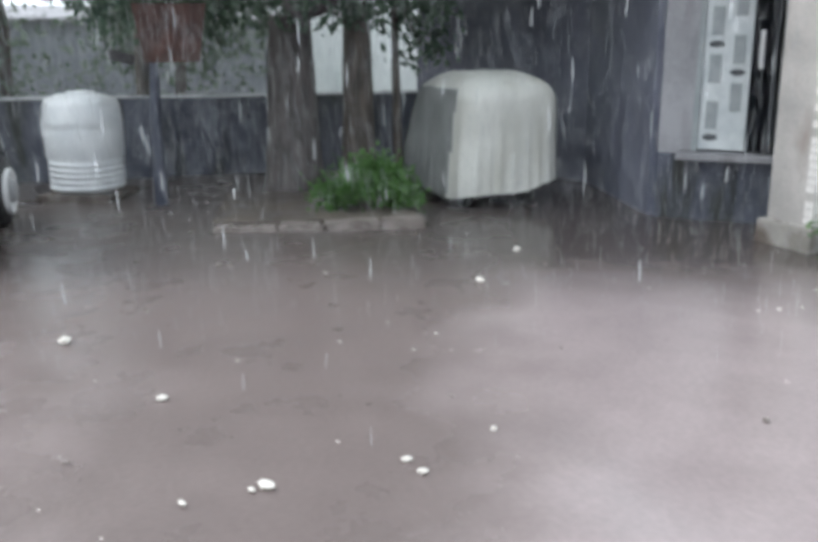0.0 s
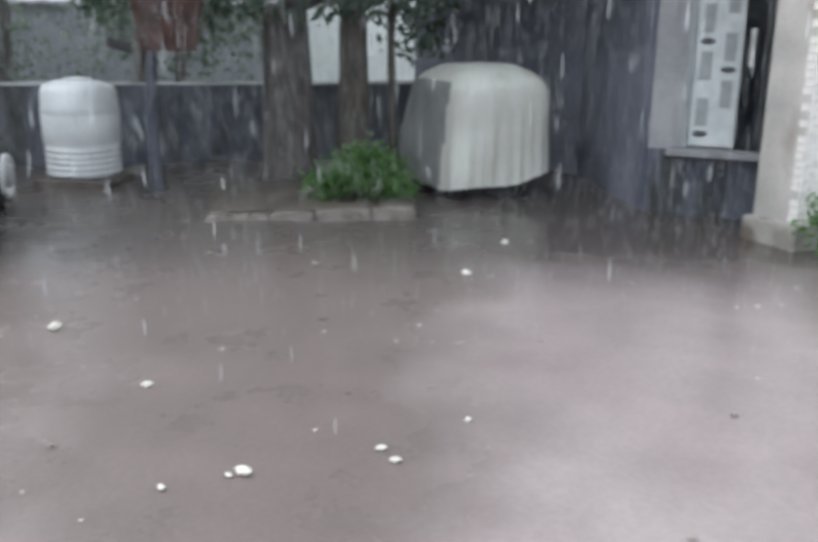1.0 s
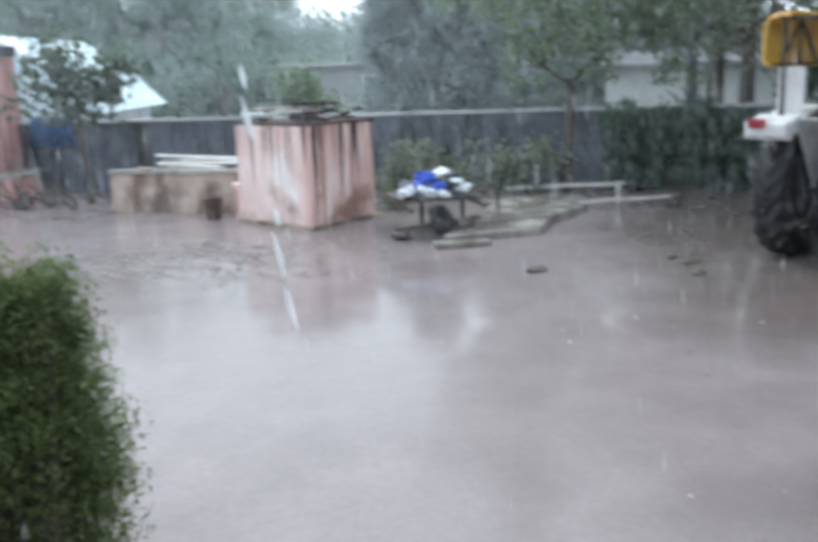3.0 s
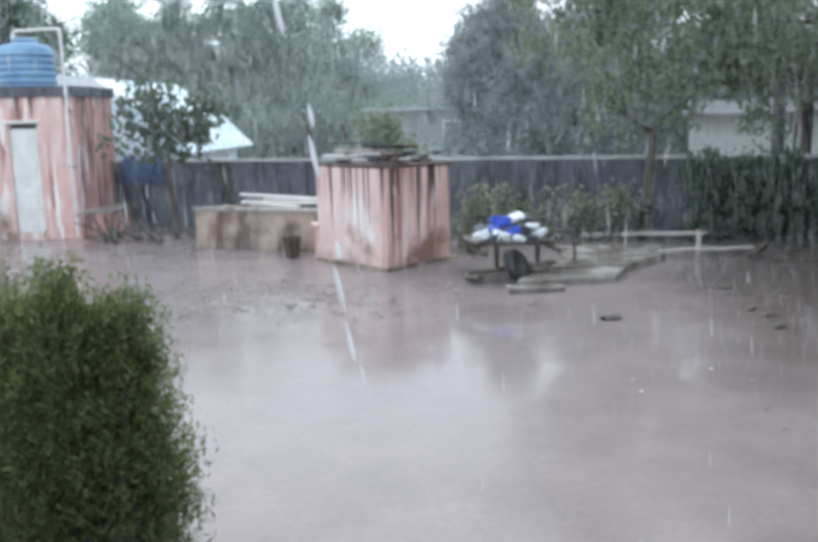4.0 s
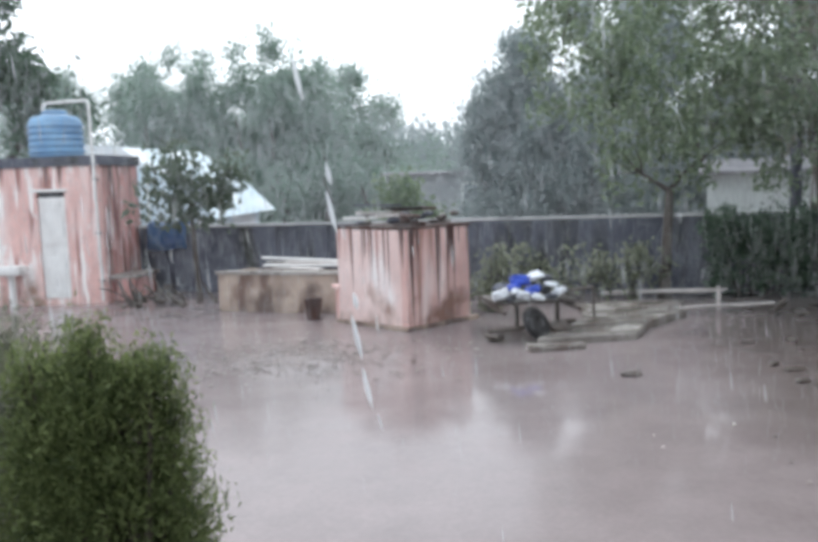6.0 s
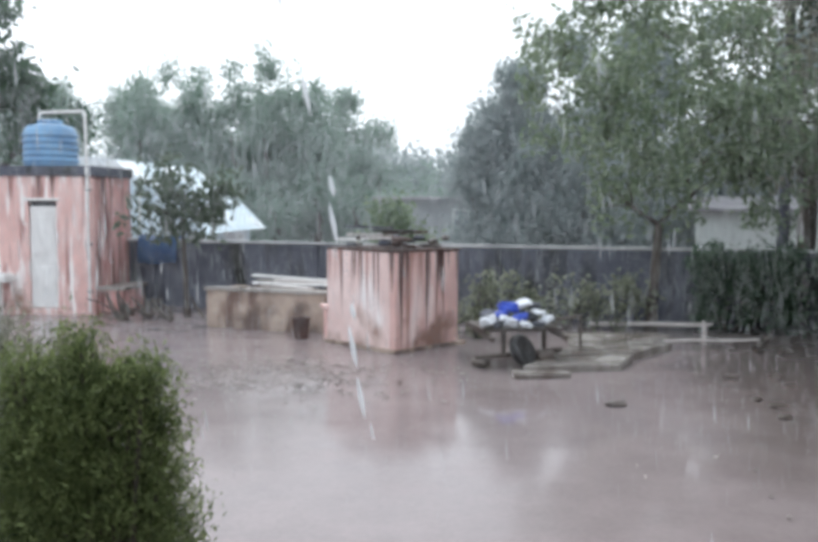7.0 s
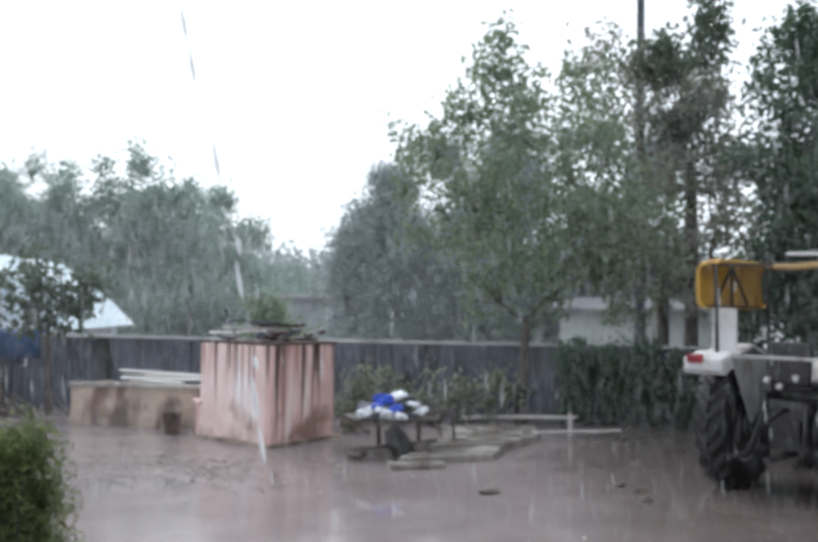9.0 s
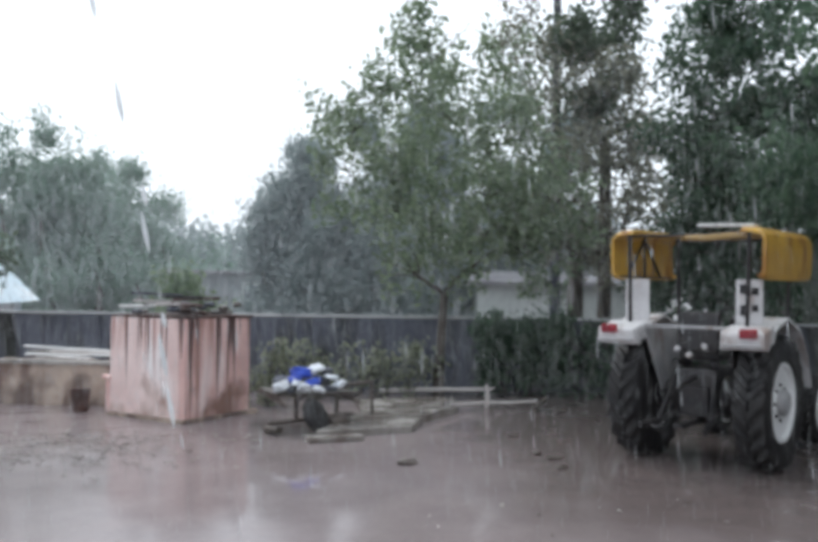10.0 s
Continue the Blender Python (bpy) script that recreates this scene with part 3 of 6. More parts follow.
def shrub(name, label, at, clumps, count, size, leaf, seed, category="shrub", kind="", group="", shell=0.3, stems=True):
    t = thing(name, label, category, at, 0, group, kind)
    if stems:
        for i, (x, y, z, cr) in enumerate(clumps):
            bm = bmesh.new()
            limb(bm, (x * 0.3, y * 0.3, -0.03), (x, y, z), 0.018, 0.006, seed + i, 0.1, 5, 3)
            part("stem", bm, "bark", t)
    leaves("foliage", [c[:3] for c in clumps], [c[3] for c in clumps], count, size, leaf, t, seed, shell=shell)
    return t


# ---- the yard: ground, boundary wall ----
def ground_sheet():
    near = np.linspace(-16, 22, 153)
    far = np.array([30, 45, 70, 120, 250, 600, 1500.0])
    xs = np.concatenate([-far[::-1] + 0, near, far + 0])
    ys = np.concatenate([-far[::-1] + 0, np.linspace(-16, 24, 161), far + 0])
    nx, ny = len(xs), len(ys)
    gx, gy = np.meshgrid(xs, ys)
    gz = np.zeros_like(gx)
    for j in range(ny):
        for i in range(nx):
            x, y = gx[j, i], gy[j, i]
            if abs(x) < 25 and abs(y) < 27:
                h = noise.noise((x * 0.35, y * 0.35, 3.1)) * 0.02 + noise.noise((x * 1.7, y * 1.7, 9.4)) * 0.006
                h += 0.02 * max(0.0, min(1.0, (x - 3) / 5)) * (1 + noise.noise((x * 0.9, y * 0.9, 1.0)))
                # churned soil beside the pink tank
                q = math.exp(-((x + 1.4) / 1.1) ** 2 - ((y - 9.6) / 0.9) ** 2)
                h += q * (0.025 + 0.06 * noise.noise((x * 4, y * 4, 2.0)))
                gz[j, i] = h - 0.012
    v = np.stack([gx.ravel(), gy.ravel(), gz.ravel()], 1)
    f = []
    for j in range(ny - 1):
        for i in range(nx - 1):
            a = j * nx + i
            f.append((a, a + 1, a + nx + 1, a + nx))
    me = bpy.data.meshes.new("ground")
    me.from_pydata(v.tolist(), [], f)
    for p in me.polygons:
        p.use_smooth = True
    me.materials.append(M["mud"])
    tagged(new("ground", me), "flooded brown mud yard under thin rain-ruffled water", "ground", kind="structure")


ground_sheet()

WALL = [(-14.0, 18.6), (7.5, 12.75), (13.85, 5.52)]


def boundary_wall(name, a, b):
    t = thing(name, "low dark damp plastered boundary wall with wet coping", "wall", kind="structure")
    bm = bmesh.new()
    run_wall(bm, a, b, 0.23, -0.3, 1.185)
    part("wall_body", bm, "damp", t)
    a, b = Vector(a), Vector(b)
    n = int((b - a).length / 1.5)
    for i in range(n):
        bm = bmesh.new()
        p, q = a.lerp(b, (i + 0.004) / n), a.lerp(b, (i + 0.996) / n)
        run_wall(bm, p, q, 0.29, 1.186 + 0.002 * (i % 3), 1.218 + 0.004 * (i * 7 % 4))
        part("coping_stone", bm, "coping", t)
    for i in range(0, n + 1, 2):
        bm = bmesh.new()
        p = a.lerp(b, i / n)
        d = (b - a).normalized()
        nn = Vector((d.y, -d.x)) * 0.13
        run_wall(bm, p + nn - d * 0.14, p + nn + d * 0.14, 0.06, -0.2, 1.15)
        part("pier", bm, "damp", t)


boundary_wall("wall_north", WALL[0], WALL[1])
boundary_wall("wall_east", WALL[1], WALL[2])

# ---- house wing with its door, at the dry end of the yard ----
def wing():
    t = thing("wall_wing", "grey plastered house wing in deep shade with a raised door", "wall", kind="structure")
    bm = bmesh.new()
    # front wall with a door opening between y 0.70 and 1.62, sill 0.76
    for y0, y1, z0, z1 in ((1.62, 1.98, 0.74, 3.1), (-0.6, 0.70, 0.74, 3.1), (0.70, 1.62, 2.78, 3.1)):
        prism(bm, [(10.3, y0), (10.53, y0), (10.53, y1), (10.3, y1)], z0, z1)
    part("wall_front", bm, "plaster", t)
    # dark band below the sill: the shadow there is put into its colour
    bm = bmesh.new()
    prism(bm, [(10.29, -0.6), (10.53, -0.6), (10.53, 1.98), (10.29, 1.98)], -0.1, 0.738)
    part("shaded_wall_base", bm, "damp", t, "base of the wall, darkened for the shadow below the sill")
    bm = bmesh.new()
    run_wall(bm, (10.42, 1.985), (12.6, 3.3), 0.2, 0, 3.1)
    run_wall(bm, (12.6, 3.3), (14.83, 6.98), 0.2, 0, 3.1)
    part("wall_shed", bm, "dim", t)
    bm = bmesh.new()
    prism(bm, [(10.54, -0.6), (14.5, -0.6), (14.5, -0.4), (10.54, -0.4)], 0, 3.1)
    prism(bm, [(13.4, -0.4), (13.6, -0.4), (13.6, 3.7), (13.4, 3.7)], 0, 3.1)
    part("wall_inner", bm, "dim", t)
    bm = bmesh.new()
    box(bm, (10.17, 1.16, 0.735), (0.32, 1.16, 0.07), bevel=0.012)
    part("door_sill", bm, "plaster", t)
    # unseen roof slab, added to keep daylight off the wing walls
    r = thing("ceiling_shade_slab", "unseen dark roof slab added to shade the wing", "roof", kind="structure")
    bm = bmesh.new()
    prism(bm, [(9.0, -4.5), (16, -4.5), (16, 7.5), (13.2, 7.5), (10.2, 2.4), (9.2, 1.0)], 3.1, 3.28)
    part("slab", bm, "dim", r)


def carved_door():
    t = thing("door_1", "pale carved double door, one leaf ajar, with a steel latch", "door", (10.28, 1.16, 0.77), kind="structure")
    bm = bmesh.new()
    for y in (-0.43, 0.43):
        box(bm, (0.05, y, 1.0), (0.1, 0.06, 2.0), bevel=0.008)
    box(bm, (0.05, 0, 1.97), (0.1, 0.8, 0.06), bevel=0.008)
    part("door_frame", bm, "doorgrey", t)
    leaf = bmesh.new()
    box(leaf, (0.06, 0.155, 0.97), (0.04, 0.49, 1.9), bevel=0.006)
    leaf = part("door_leaf", leaf, "doorpaint", t, "pale leaf with carved dark panels")
    for col in range(2):
        for row in range(4):
            y = 0.275 - 0.24 * col
            z = 0.22 + row * 0.5 + 0.2 * col
            if z > 1.8:
                continue
            bm = bmesh.new()
            box(bm, (0.032, y, z + 0.18), (0.02, 0.12, 0.30), bevel=0.006)
            part("panel", bm, "doorgrey", leaf)
            if (row + col) % 2:
                continue
            bm = bmesh.new()
            lathe(bm, [(0.001, -0.012), (0.085, -0.012), (0.075, 0.0), (0.03, 0.012), (0.001, 0.012)], 14, pose(0.03, y, z - 0.06, 0, -90, 0) @ Matrix.Diagonal((0.45, 1, 1, 1)))
            part("rosette", bm, "black", leaf)
    # the open leaf holds the dark of the gap in its colour
    bm = bmesh.new()
    box(bm, (0.3, -0.33, 0.97), (0.46, 0.035, 1.9), bevel=0.006)
    part("door_leaf", bm, "black", t, "open leaf painted as dark as the door gap")
    bm = bmesh.new()
    tube(bm, [(0.02, -0.19, 0.95), (0.0, -0.2, 1.0), (0.0, -0.2, 1.22), (0.02, -0.19, 1.27)], 0.014, 8)
    box(bm, (0.03, -0.19, 1.1), (0.012, 0.05, 0.4), bevel=0.004)
    part("latch", bm, "enamel", t, "bright steel latch")


def brick_pillar():
    t = thing("pillar", "whitewashed brick verandah pillar with a mud-splashed foot", "pillar", (9.5, 0.2, 0), 0, kind="structure")
    ang = math.degrees(math.atan2(-0.75, 0.8))
    w, d, h = 0.92, 0.56, 3.1
    core = bmesh.new()
    box(core, (0, 0, h / 2), (w - 0.006, d - 0.006, h))
    core = part("core", core, "render", t)
    joint = bmesh.new()
    box(joint, (0, -d / 2 + 0.001, h / 2 + 0.13), (w - 0.008, 0.006, h - 0.26))
    part("mortar_bed", joint, "mortar", t, "limewashed mortar between the bricks")
    foot = bmesh.new()
    box(foot, (0, 0, 0.1), (w + 0.14, d + 0.14, 0.3), bevel=0.03)
    rumple(foot, 0.02, 3)
    part("footing", foot, "concrete", t, "mud-splashed cement footing")
    t.matrix_world = pose(9.5, 0.2, 0, 0, 0, ang)
    shapes = {}
    for n, (sx, sy) in {"long": (0.227, 0.108), "half": (0.107, 0.108)}.items():
        bm = bmesh.new()
        box(bm, (0, 0, 0), (sx, sy, 0.066))
        me = bpy.data.meshes.new("brick")
        bm.to_mesh(me)
        bm.free()
        me.materials.append(M["whitewash"])
        shapes[n] = me
    rng = random.Random(5)

    def lay(shape, x, y, z):
        b = new("brick", shapes[shape])
        b.parent = t
        b.matrix_basis = pose(x + rng.uniform(-0.003, 0.003), y + rng.uniform(-0.003, 0.003), z, 0, 0, rng.uniform(-0.6, 0.6))

    # the face that looks on to the yard shows its bricks, the other is rendered smooth
    for k in range(int((h - 0.28) / 0.075)):
        z = 0.27 + 0.075 * (k + 0.5)
        row = [("half", 0.056), ("long", 0.229), ("long", 0.459), ("long", 0.689), ("half", 0.862)] if k % 2 else [("long", 0.113), ("long", 0.344), ("long", 0.575), ("long", 0.806)]
        for shape, x in row:
            lay(shape, -w / 2 + x, -d / 2 + 0.05, z)


def verandah():
    t = thing("verandah_floor", "pale cement verandah plinth with a worn edge", "floor", kind="structure")
    bm = bmesh.new()
    prism(bm, [(9.75, -0.75), (8.9, -4.5), (14.5, -4.5), (14.5, -0.62), (10.3, -0.62)], -0.1, 0.36)
    part("plinth", bm, "white", t)
    bm = bmesh.new()
    prism(bm, [(9.62, -0.82), (8.74, -4.5), (8.88, -4.5), (9.74, -0.78)], -0.1, 0.16)
    part("step", bm, "whitewash", t)
    w = thing("wall_verandah", "shaded verandah back wall", "wall", kind="structure")
    bm = bmesh.new()
    prism(bm, [(14.3, -4.5), (14.5, -4.5), (14.5, -0.62), (14.3, -0.62)], 0.36, 3.1)
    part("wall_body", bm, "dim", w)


wing()
carved_door()
brick_pillar()
verandah()


# ---- the house behind the camera ----
def own_house():
    t = thing("wall_south", "plain plastered house wall behind the yard", "wall", kind="structure")
    bm = bmesh.new()
    run_wall(bm, (-9, -2.6), (8.5, -4.4), 0.23, 0, 3.3)
    part("wall_body", bm, "plaster", t)


own_house()


# ---- pink outbuilding with the blue tank ----
def outbuilding():
    ax = -5
    t = thing("outbuilding", "small weathered pink wash-house with a pale door", "outbuilding", (-5.36, 14.62, 0), ax)
    bm = bmesh.new()
    # local x runs along the front from the corner leftwards (negative), y goes back
    W, D, H, th = 2.9, 1.6, 2.34, 0.12
    dx0, dx1, dz = -1.12, -0.62, 1.72
    for x0, x1, z0, z1 in ((-W, dx0, -0.2, H), (dx1, 0, -0.2, H), (dx0, dx1, dz + 0.24, H), (dx0, dx1, -0.2, 0.1)):
        prism(bm, [(x0, 0), (x1, 0), (x1, th), (x0, th)], z0, z1)
    part("front_wall", bm, "washpink", t)
    bm = bmesh.new()
    prism(bm, [(-th, th + 0.002), (0, th + 0.002), (0, D), (-th, D)], -0.2, H)
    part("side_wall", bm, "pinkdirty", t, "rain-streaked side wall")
    bm = bmesh.new()
    prism(bm, [(-W, D - th), (-th - 0.002, D - th), (-th - 0.002, D), (-W, D)], -0.2, H)
    prism(bm, [(-W, th + 0.002), (-W + th, th + 0.002), (-W + th, D - th - 0.002), (-W, D - th - 0.002)], -0.2, H)
    part("back_wall", bm, "pink", t)
    bm = bmesh.new()
    prism(bm, [(-W - 0.04, -0.04), (0.04, -0.04), (0.04, D + 0.04), (-W - 0.04, D + 0.04)], H + 0.002, H + 0.17)
    part("roof", bm, "damp", t, "stained dark roof slab")
    door = bmesh.new()
    box(door, ((dx0 + dx1) / 2, 0.05, 0.97), (dx1 - dx0 - 0.02, 0.035, 1.72), bevel=0.006)
    door = part("door", door, "white", t, "chalky off-white sheet door")
    for z in (0.5, 1.35):
        bm = bmesh.new()
        box(bm, ((dx0 + dx1) / 2, 0.028, z), (dx1 - dx0 - 0.14, 0.012, 0.62), bevel=0.004)
        part("panel", bm, "white", door)
    bm = bmesh.new()
    box(bm, ((dx0 + dx1) / 2, 0.06, dz + 0.12), (dx1 - dx0 - 0.08, 0.02, 0.14))
    part("vent", bm, "black", t, "dark vent slot over the door")
    bm = bmesh.new()
    box(bm, ((dx0 + dx1) / 2, -0.006, dz + 0.225), (dx1 - dx0 + 0.1, 0.05, 0.05), bevel=0.008)
    part("lintel", bm, "white", t)
    bm = bmesh.new()
    box(bm, (-1.62, -0.16, 0.62), (0.5, 0.34, 0.16), bevel=0.05)
    lathe(bm, [(0.06, 0), (0.05, 0.5), (0.1, 0.55)], 12, pose(-1.62, -0.12, 0.0))
    part("wash_basin", bm, "white", t, "white basin on a pedestal")
    bm = bmesh.new()
    box(bm, (0.22, 0.62, 0.2), (0.44, 0.9, 0.42), bevel=0.02)
    part("side_ledge", bm, "pinkdirty", t)
    bm = bmesh.new()
    box(bm, (0.24, 0.62, 0.43), (0.52, 1.0, 0.05), bevel=0.01)
    part("ledge_slab", bm, "concrete", t)

    k = thing("roof_tank", "ribbed blue plastic water tank on the pink roof", "water tank", (-6.3, 15.3, 2.51))
    prof = [(0.02, 0), (0.43, 0.0), (0.445, 0.03)]
    for i in range(5):
        z = 0.06 + i * 0.11
        prof += [(0.44, z), (0.465, z + 0.025), (0.465, z + 0.06), (0.44, z + 0.085)]
    prof += [(0.435, 0.62), (0.38, 0.70), (0.2, 0.745), (0.19, 0.765)]
    bm = bmesh.new()
    lathe(bm, prof, 36)
    part("tank_body", bm, "blueplastic", k, smooth=False)
    bm = bmesh.new()
    lathe(bm, [(0.02, 0.75), (0.215, 0.75), (0.215, 0.80), (0.18, 0.815), (0.02, 0.82)], 24)
    part("lid", bm, "blueplastic", k)

    p = thing("water_pipe", "white plastic water pipe up the wall to the tank", "pipe", (-5.41, 14.57, 0))
    bm = bmesh.new()
    tube(bm, [(0, 0, 0.05), (0, 0, 1.5), (-0.02, 0.02, 3.36), (-0.06, 0.04, 3.41), (-0.9, 0.42, 3.42), (-0.96, 0.45, 3.38), (-0.98, 0.46, 3.3)], 0.024, 8)
    part("pipe", bm, "white", p)
    for z in (0.4, 1.2, 2.1):
        bm = bmesh.new()
        box(bm, (0, 0.02, z), (0.09, 0.05, 0.03), bevel=0.005)
        part("clip", bm, "iron", p)


outbuilding()


# ---- pink masonry tank in the yard, trough, boards ----
def pink_tank():
    t = thing("masonry_tank", "square pink masonry tank streaked with dark stains", "tank", (-0.19, 10.98, 0), 45)
    W, D, H, th = 1.18, 1.36, 1.27, 0.11
    bm = bmesh.new()
    prism(bm, [(0, 0), (W, 0), (W, th), (0, th)], -0.2, H)
    rumple(bm, 0.006, 2)
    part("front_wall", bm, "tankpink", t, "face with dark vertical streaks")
    bm = bmesh.new()
    prism(bm, [(0, th + 0.002), (th, th + 0.002), (th, D), (0, D)], -0.2, H)
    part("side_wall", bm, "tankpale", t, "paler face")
    bm = bmesh.new()
    prism(bm, [(th + 0.002, D - th), (W, D - th), (W, D), (th + 0.002, D)], -0.2, H)
    prism(bm, [(W - th, th + 0.002), (W, th + 0.002), (W, D - th - 0.002), (W - th, D - th - 0.002)], -0.2, H)
    part("back_wall", bm, "pink", t)
    bm = bmesh.new()
    prism(bm, [(0.02, 0.02), (W + 0.03, -0.03), (W + 0.03, D + 0.03), (0.02, D + 0.02)], H + 0.002, H + 0.035)
    part("cover_slab", bm, "rust", t)
    bm = bmesh.new()
    prism(bm, [(-0.05, -0.05), (W + 0.1, -0.06), (W + 0.1, 0.0), (0.0, 0.0), (0.0, D), (-0.05, D)], -0.2, 0.035)
    part("skirting", bm, "trough", t, "mud-stained skirting")
    rng = random.Random(8)
    for i in range(22):
        bm = bmesh.new()
        x, y = rng.uniform(0.08, W - 0.08), rng.uniform(0.08, D - 0.08)
        blob(bm, (0, 0, 0), (rng.uniform(0.07, 0.16), rng.uniform(0.06, 0.12), rng.uniform(0.025, 0.06)), 2, 0.1)
        ob = part("rubble", bm, rng.choice(["soil", "damp", "iron", "rust"]))
        ob.matrix_world = t.matrix_world @ pose(x, y, H + 0.07 + 0.05 * (i % 3), 0, 0, rng.uniform(0, 180))
        tagged(ob, "broken brick and wet rubble on the pink tank", "rubble", "rubble on the tank")
    for i, (x, y, l, r, m) in enumerate([(0.12, 1.0, 0.62, 88, "white"), (0.16, 0.5, 0.45, 80, "palewood"), (0.3, 0.9, 0.9, 20, "palewood"), (0.75, 0.6, 1.1, 75, "rust"), (0.4, 0.4, 0.7, -10, "iron"), (0.6, 1.15, 0.9, 5, "damp")]):
        bm = bmesh.new()
        box(bm, (0, 0, 0), (l, 0.1, 0.035), bevel=0.006)
        ob = part("scrap_bar", bm, m)
        ob.matrix_world = t.matrix_world @ pose(x, y, H + 0.15 + 0.03 * i, 0, 2, r)
        tagged(ob, "scrap board lying on the pink tank", "board", "scrap on the tank")


def trough():
    a = Vector((-3.15, 13.35))
    b = Vector((-1.1, 12.6))
    d = (b - a)
    L = d.length
    t = thing("feed_trough", "low mud-stained masonry feeding trough", "trough", (a.x, a.y, 0), math.degrees(math.atan2(d.y, d.x)))
    H, D, th = 0.56, 0.85, 0.12
    for n, pl in (("front_wall", [(0, 0), (L, 0), (L, th), (0, th)]), ("back_wall", [(0, D - th), (L, D - th), (L, D), (0, D)]),
                  ("end_wall", [(0, th + .002), (th, th + .002), (th, D - th - .002), (0, D - th - .002)]), ("end_wall", [(L - th, th + .002), (L, th + .002), (L, D - th - .002), (L - th, D - th - .002)])):
        bm = bmesh.new()
        prism(bm, pl, -0.2, H)
        part(n, bm, "trough", t)
    bm = bmesh.new()
    prism(bm, [(-0.03, -0.04), (L + 0.03, -0.04), (L + 0.03, th + 0.03), (-0.03, th + 0.03)], H + 0.002, H + 0.05)
    part("rim", bm, "concrete", t, "worn cement rim")
    bm = bmesh.new()
    prism(bm, [(th, th), (L - th, th), (L - th, D - th), (th, D - th)], 0.1, 0.3)
    part("trough_floor", bm, "soil", t)
    rng = random.Random(3)
    base = t.matrix_world
    for i in range(7):
        bm = bmesh.new()
        l = rng.uniform(0.9, 1.5)
        box(bm, (0, 0, 0), (l, rng.uniform(0.1, 0.2), 0.03), bevel=0.006)
        ob = part("board", bm, ["palewood", "darkwood", "white", "wood"][i % 4])
        ob.matrix_world = base @ pose(1.25 + rng.uniform(-0.25, 0.25), 0.28 + 0.08 * i, H + 0.07 + 0.03 * (i // 2), rng.uniform(-2, 2), rng.uniform(-2, 2), rng.uniform(-12, 12))
        tagged(ob, "loose pale board laid across the trough", "board", "boards on the trough")
    bm = bmesh.new()
    lathe(bm, [(0.02, 0), (0.1, 0.0), (0.13, 0.28), (0.14, 0.29), (0.12, 0.28), (0.095, 0.03), (0.02, 0.03)], 20)
    ob = part("bucket", bm, "rust")
    ob.matrix_world = pose(-1.55, 12.2, 0.0)
    tagged(ob, "dark rusty bucket standing by the trough", "bucket")
    bm = bmesh.new()
    box(bm, (0, 0, 0.22), (0.16, 0.16, 0.46), bevel=0.015)
    box(bm, (0, 0, 0.47), (0.24, 0.24, 0.05), bevel=0.01)
    ob = part("masonry_stub", bm, "washpink")
    ob.matrix_world = pose(-1.12, 12.05, 0, 0, 0, 20)
    tagged(ob, "short stained masonry stub beside the tank", "stub")


pink_tank()
trough()


# ---- tractor ----
def rear_wheel(parent, x, side):
    hub = part("wheel", *wheel_hub(0.65, 0.36, x, 0, side), parent)
    tyre(hub, 0.65, 0.375, 0.34, x, 0, 22)
    rim(hub, 0.375, x, 0, 0.65, side, 0.1)


def wheel_hub(r, w, x, y, side):
    bm = bmesh.new()
    lathe(bm, [(0.02, -0.16), (0.13, -0.16), (0.13, 0.16), (0.1, 0.19), (0.02, 0.19)], 16, pose(x, y, r, 0, 90 * side, 0))
    return bm, "greypaint"


def tyre(parent, r, ri, w, x, y, lugs):
    """A tyre with rounded shoulders and slanting tread lugs, standing on the ground at (x, y)."""
    bm = bmesh.new()
    m = pose(x, y, r, 0, 90, 0)
    h = w / 2
    rr = r - 0.035
    prof = [(ri, -h * 0.7), (ri + 0.04, -h * 0.95), (rr - 0.10, -h), (rr - 0.05, -h * 0.97)]
    prof += [(rr + 0.012 * (1 - q * q), q * h * 0.9) for q in (-1, -0.8, -0.6, -0.4, -0.2, -0.06, 0.06, 0.2, 0.4, 0.6, 0.8, 1)]
    prof += [(rr - 0.05, h * 0.97), (rr - 0.10, h), (ri + 0.04, h * 0.95), (ri, h * 0.7)]
    seg = lugs * 8

    def height(a, z):
        # slanting bars, set half a step apart on the two halves of the tread
        u = (a / (2 * math.pi) * lugs + (0.5 if z > 0 else 0.0) + abs(z) / h * 0.9) % 1.0
        return 0.035 * max(0.0, min(1.0, (0.30 - abs(u - 0.5)) * 9))

    rings = []
    for k, (q, z) in enumerate(prof):
        ring = []
        for i in range(seg):
            a = 2 * math.pi * i / seg
            w2 = q + (height(a, z) if 3 <= k <= len(prof) - 4 else 0.0)
            ring.append(bm.verts.new(m @ Vector((w2 * math.cos(a), w2 * math.sin(a), z))))
        rings.append(ring)
    for r0, r1 in zip(rings, rings[1:] + rings[:1]):
        for k in range(seg):
            bm.faces.new((r0[k], r0[(k + 1) % seg], r1[(k + 1) % seg], r1[k]))
    return part("tyre", bm, "rubber", parent)


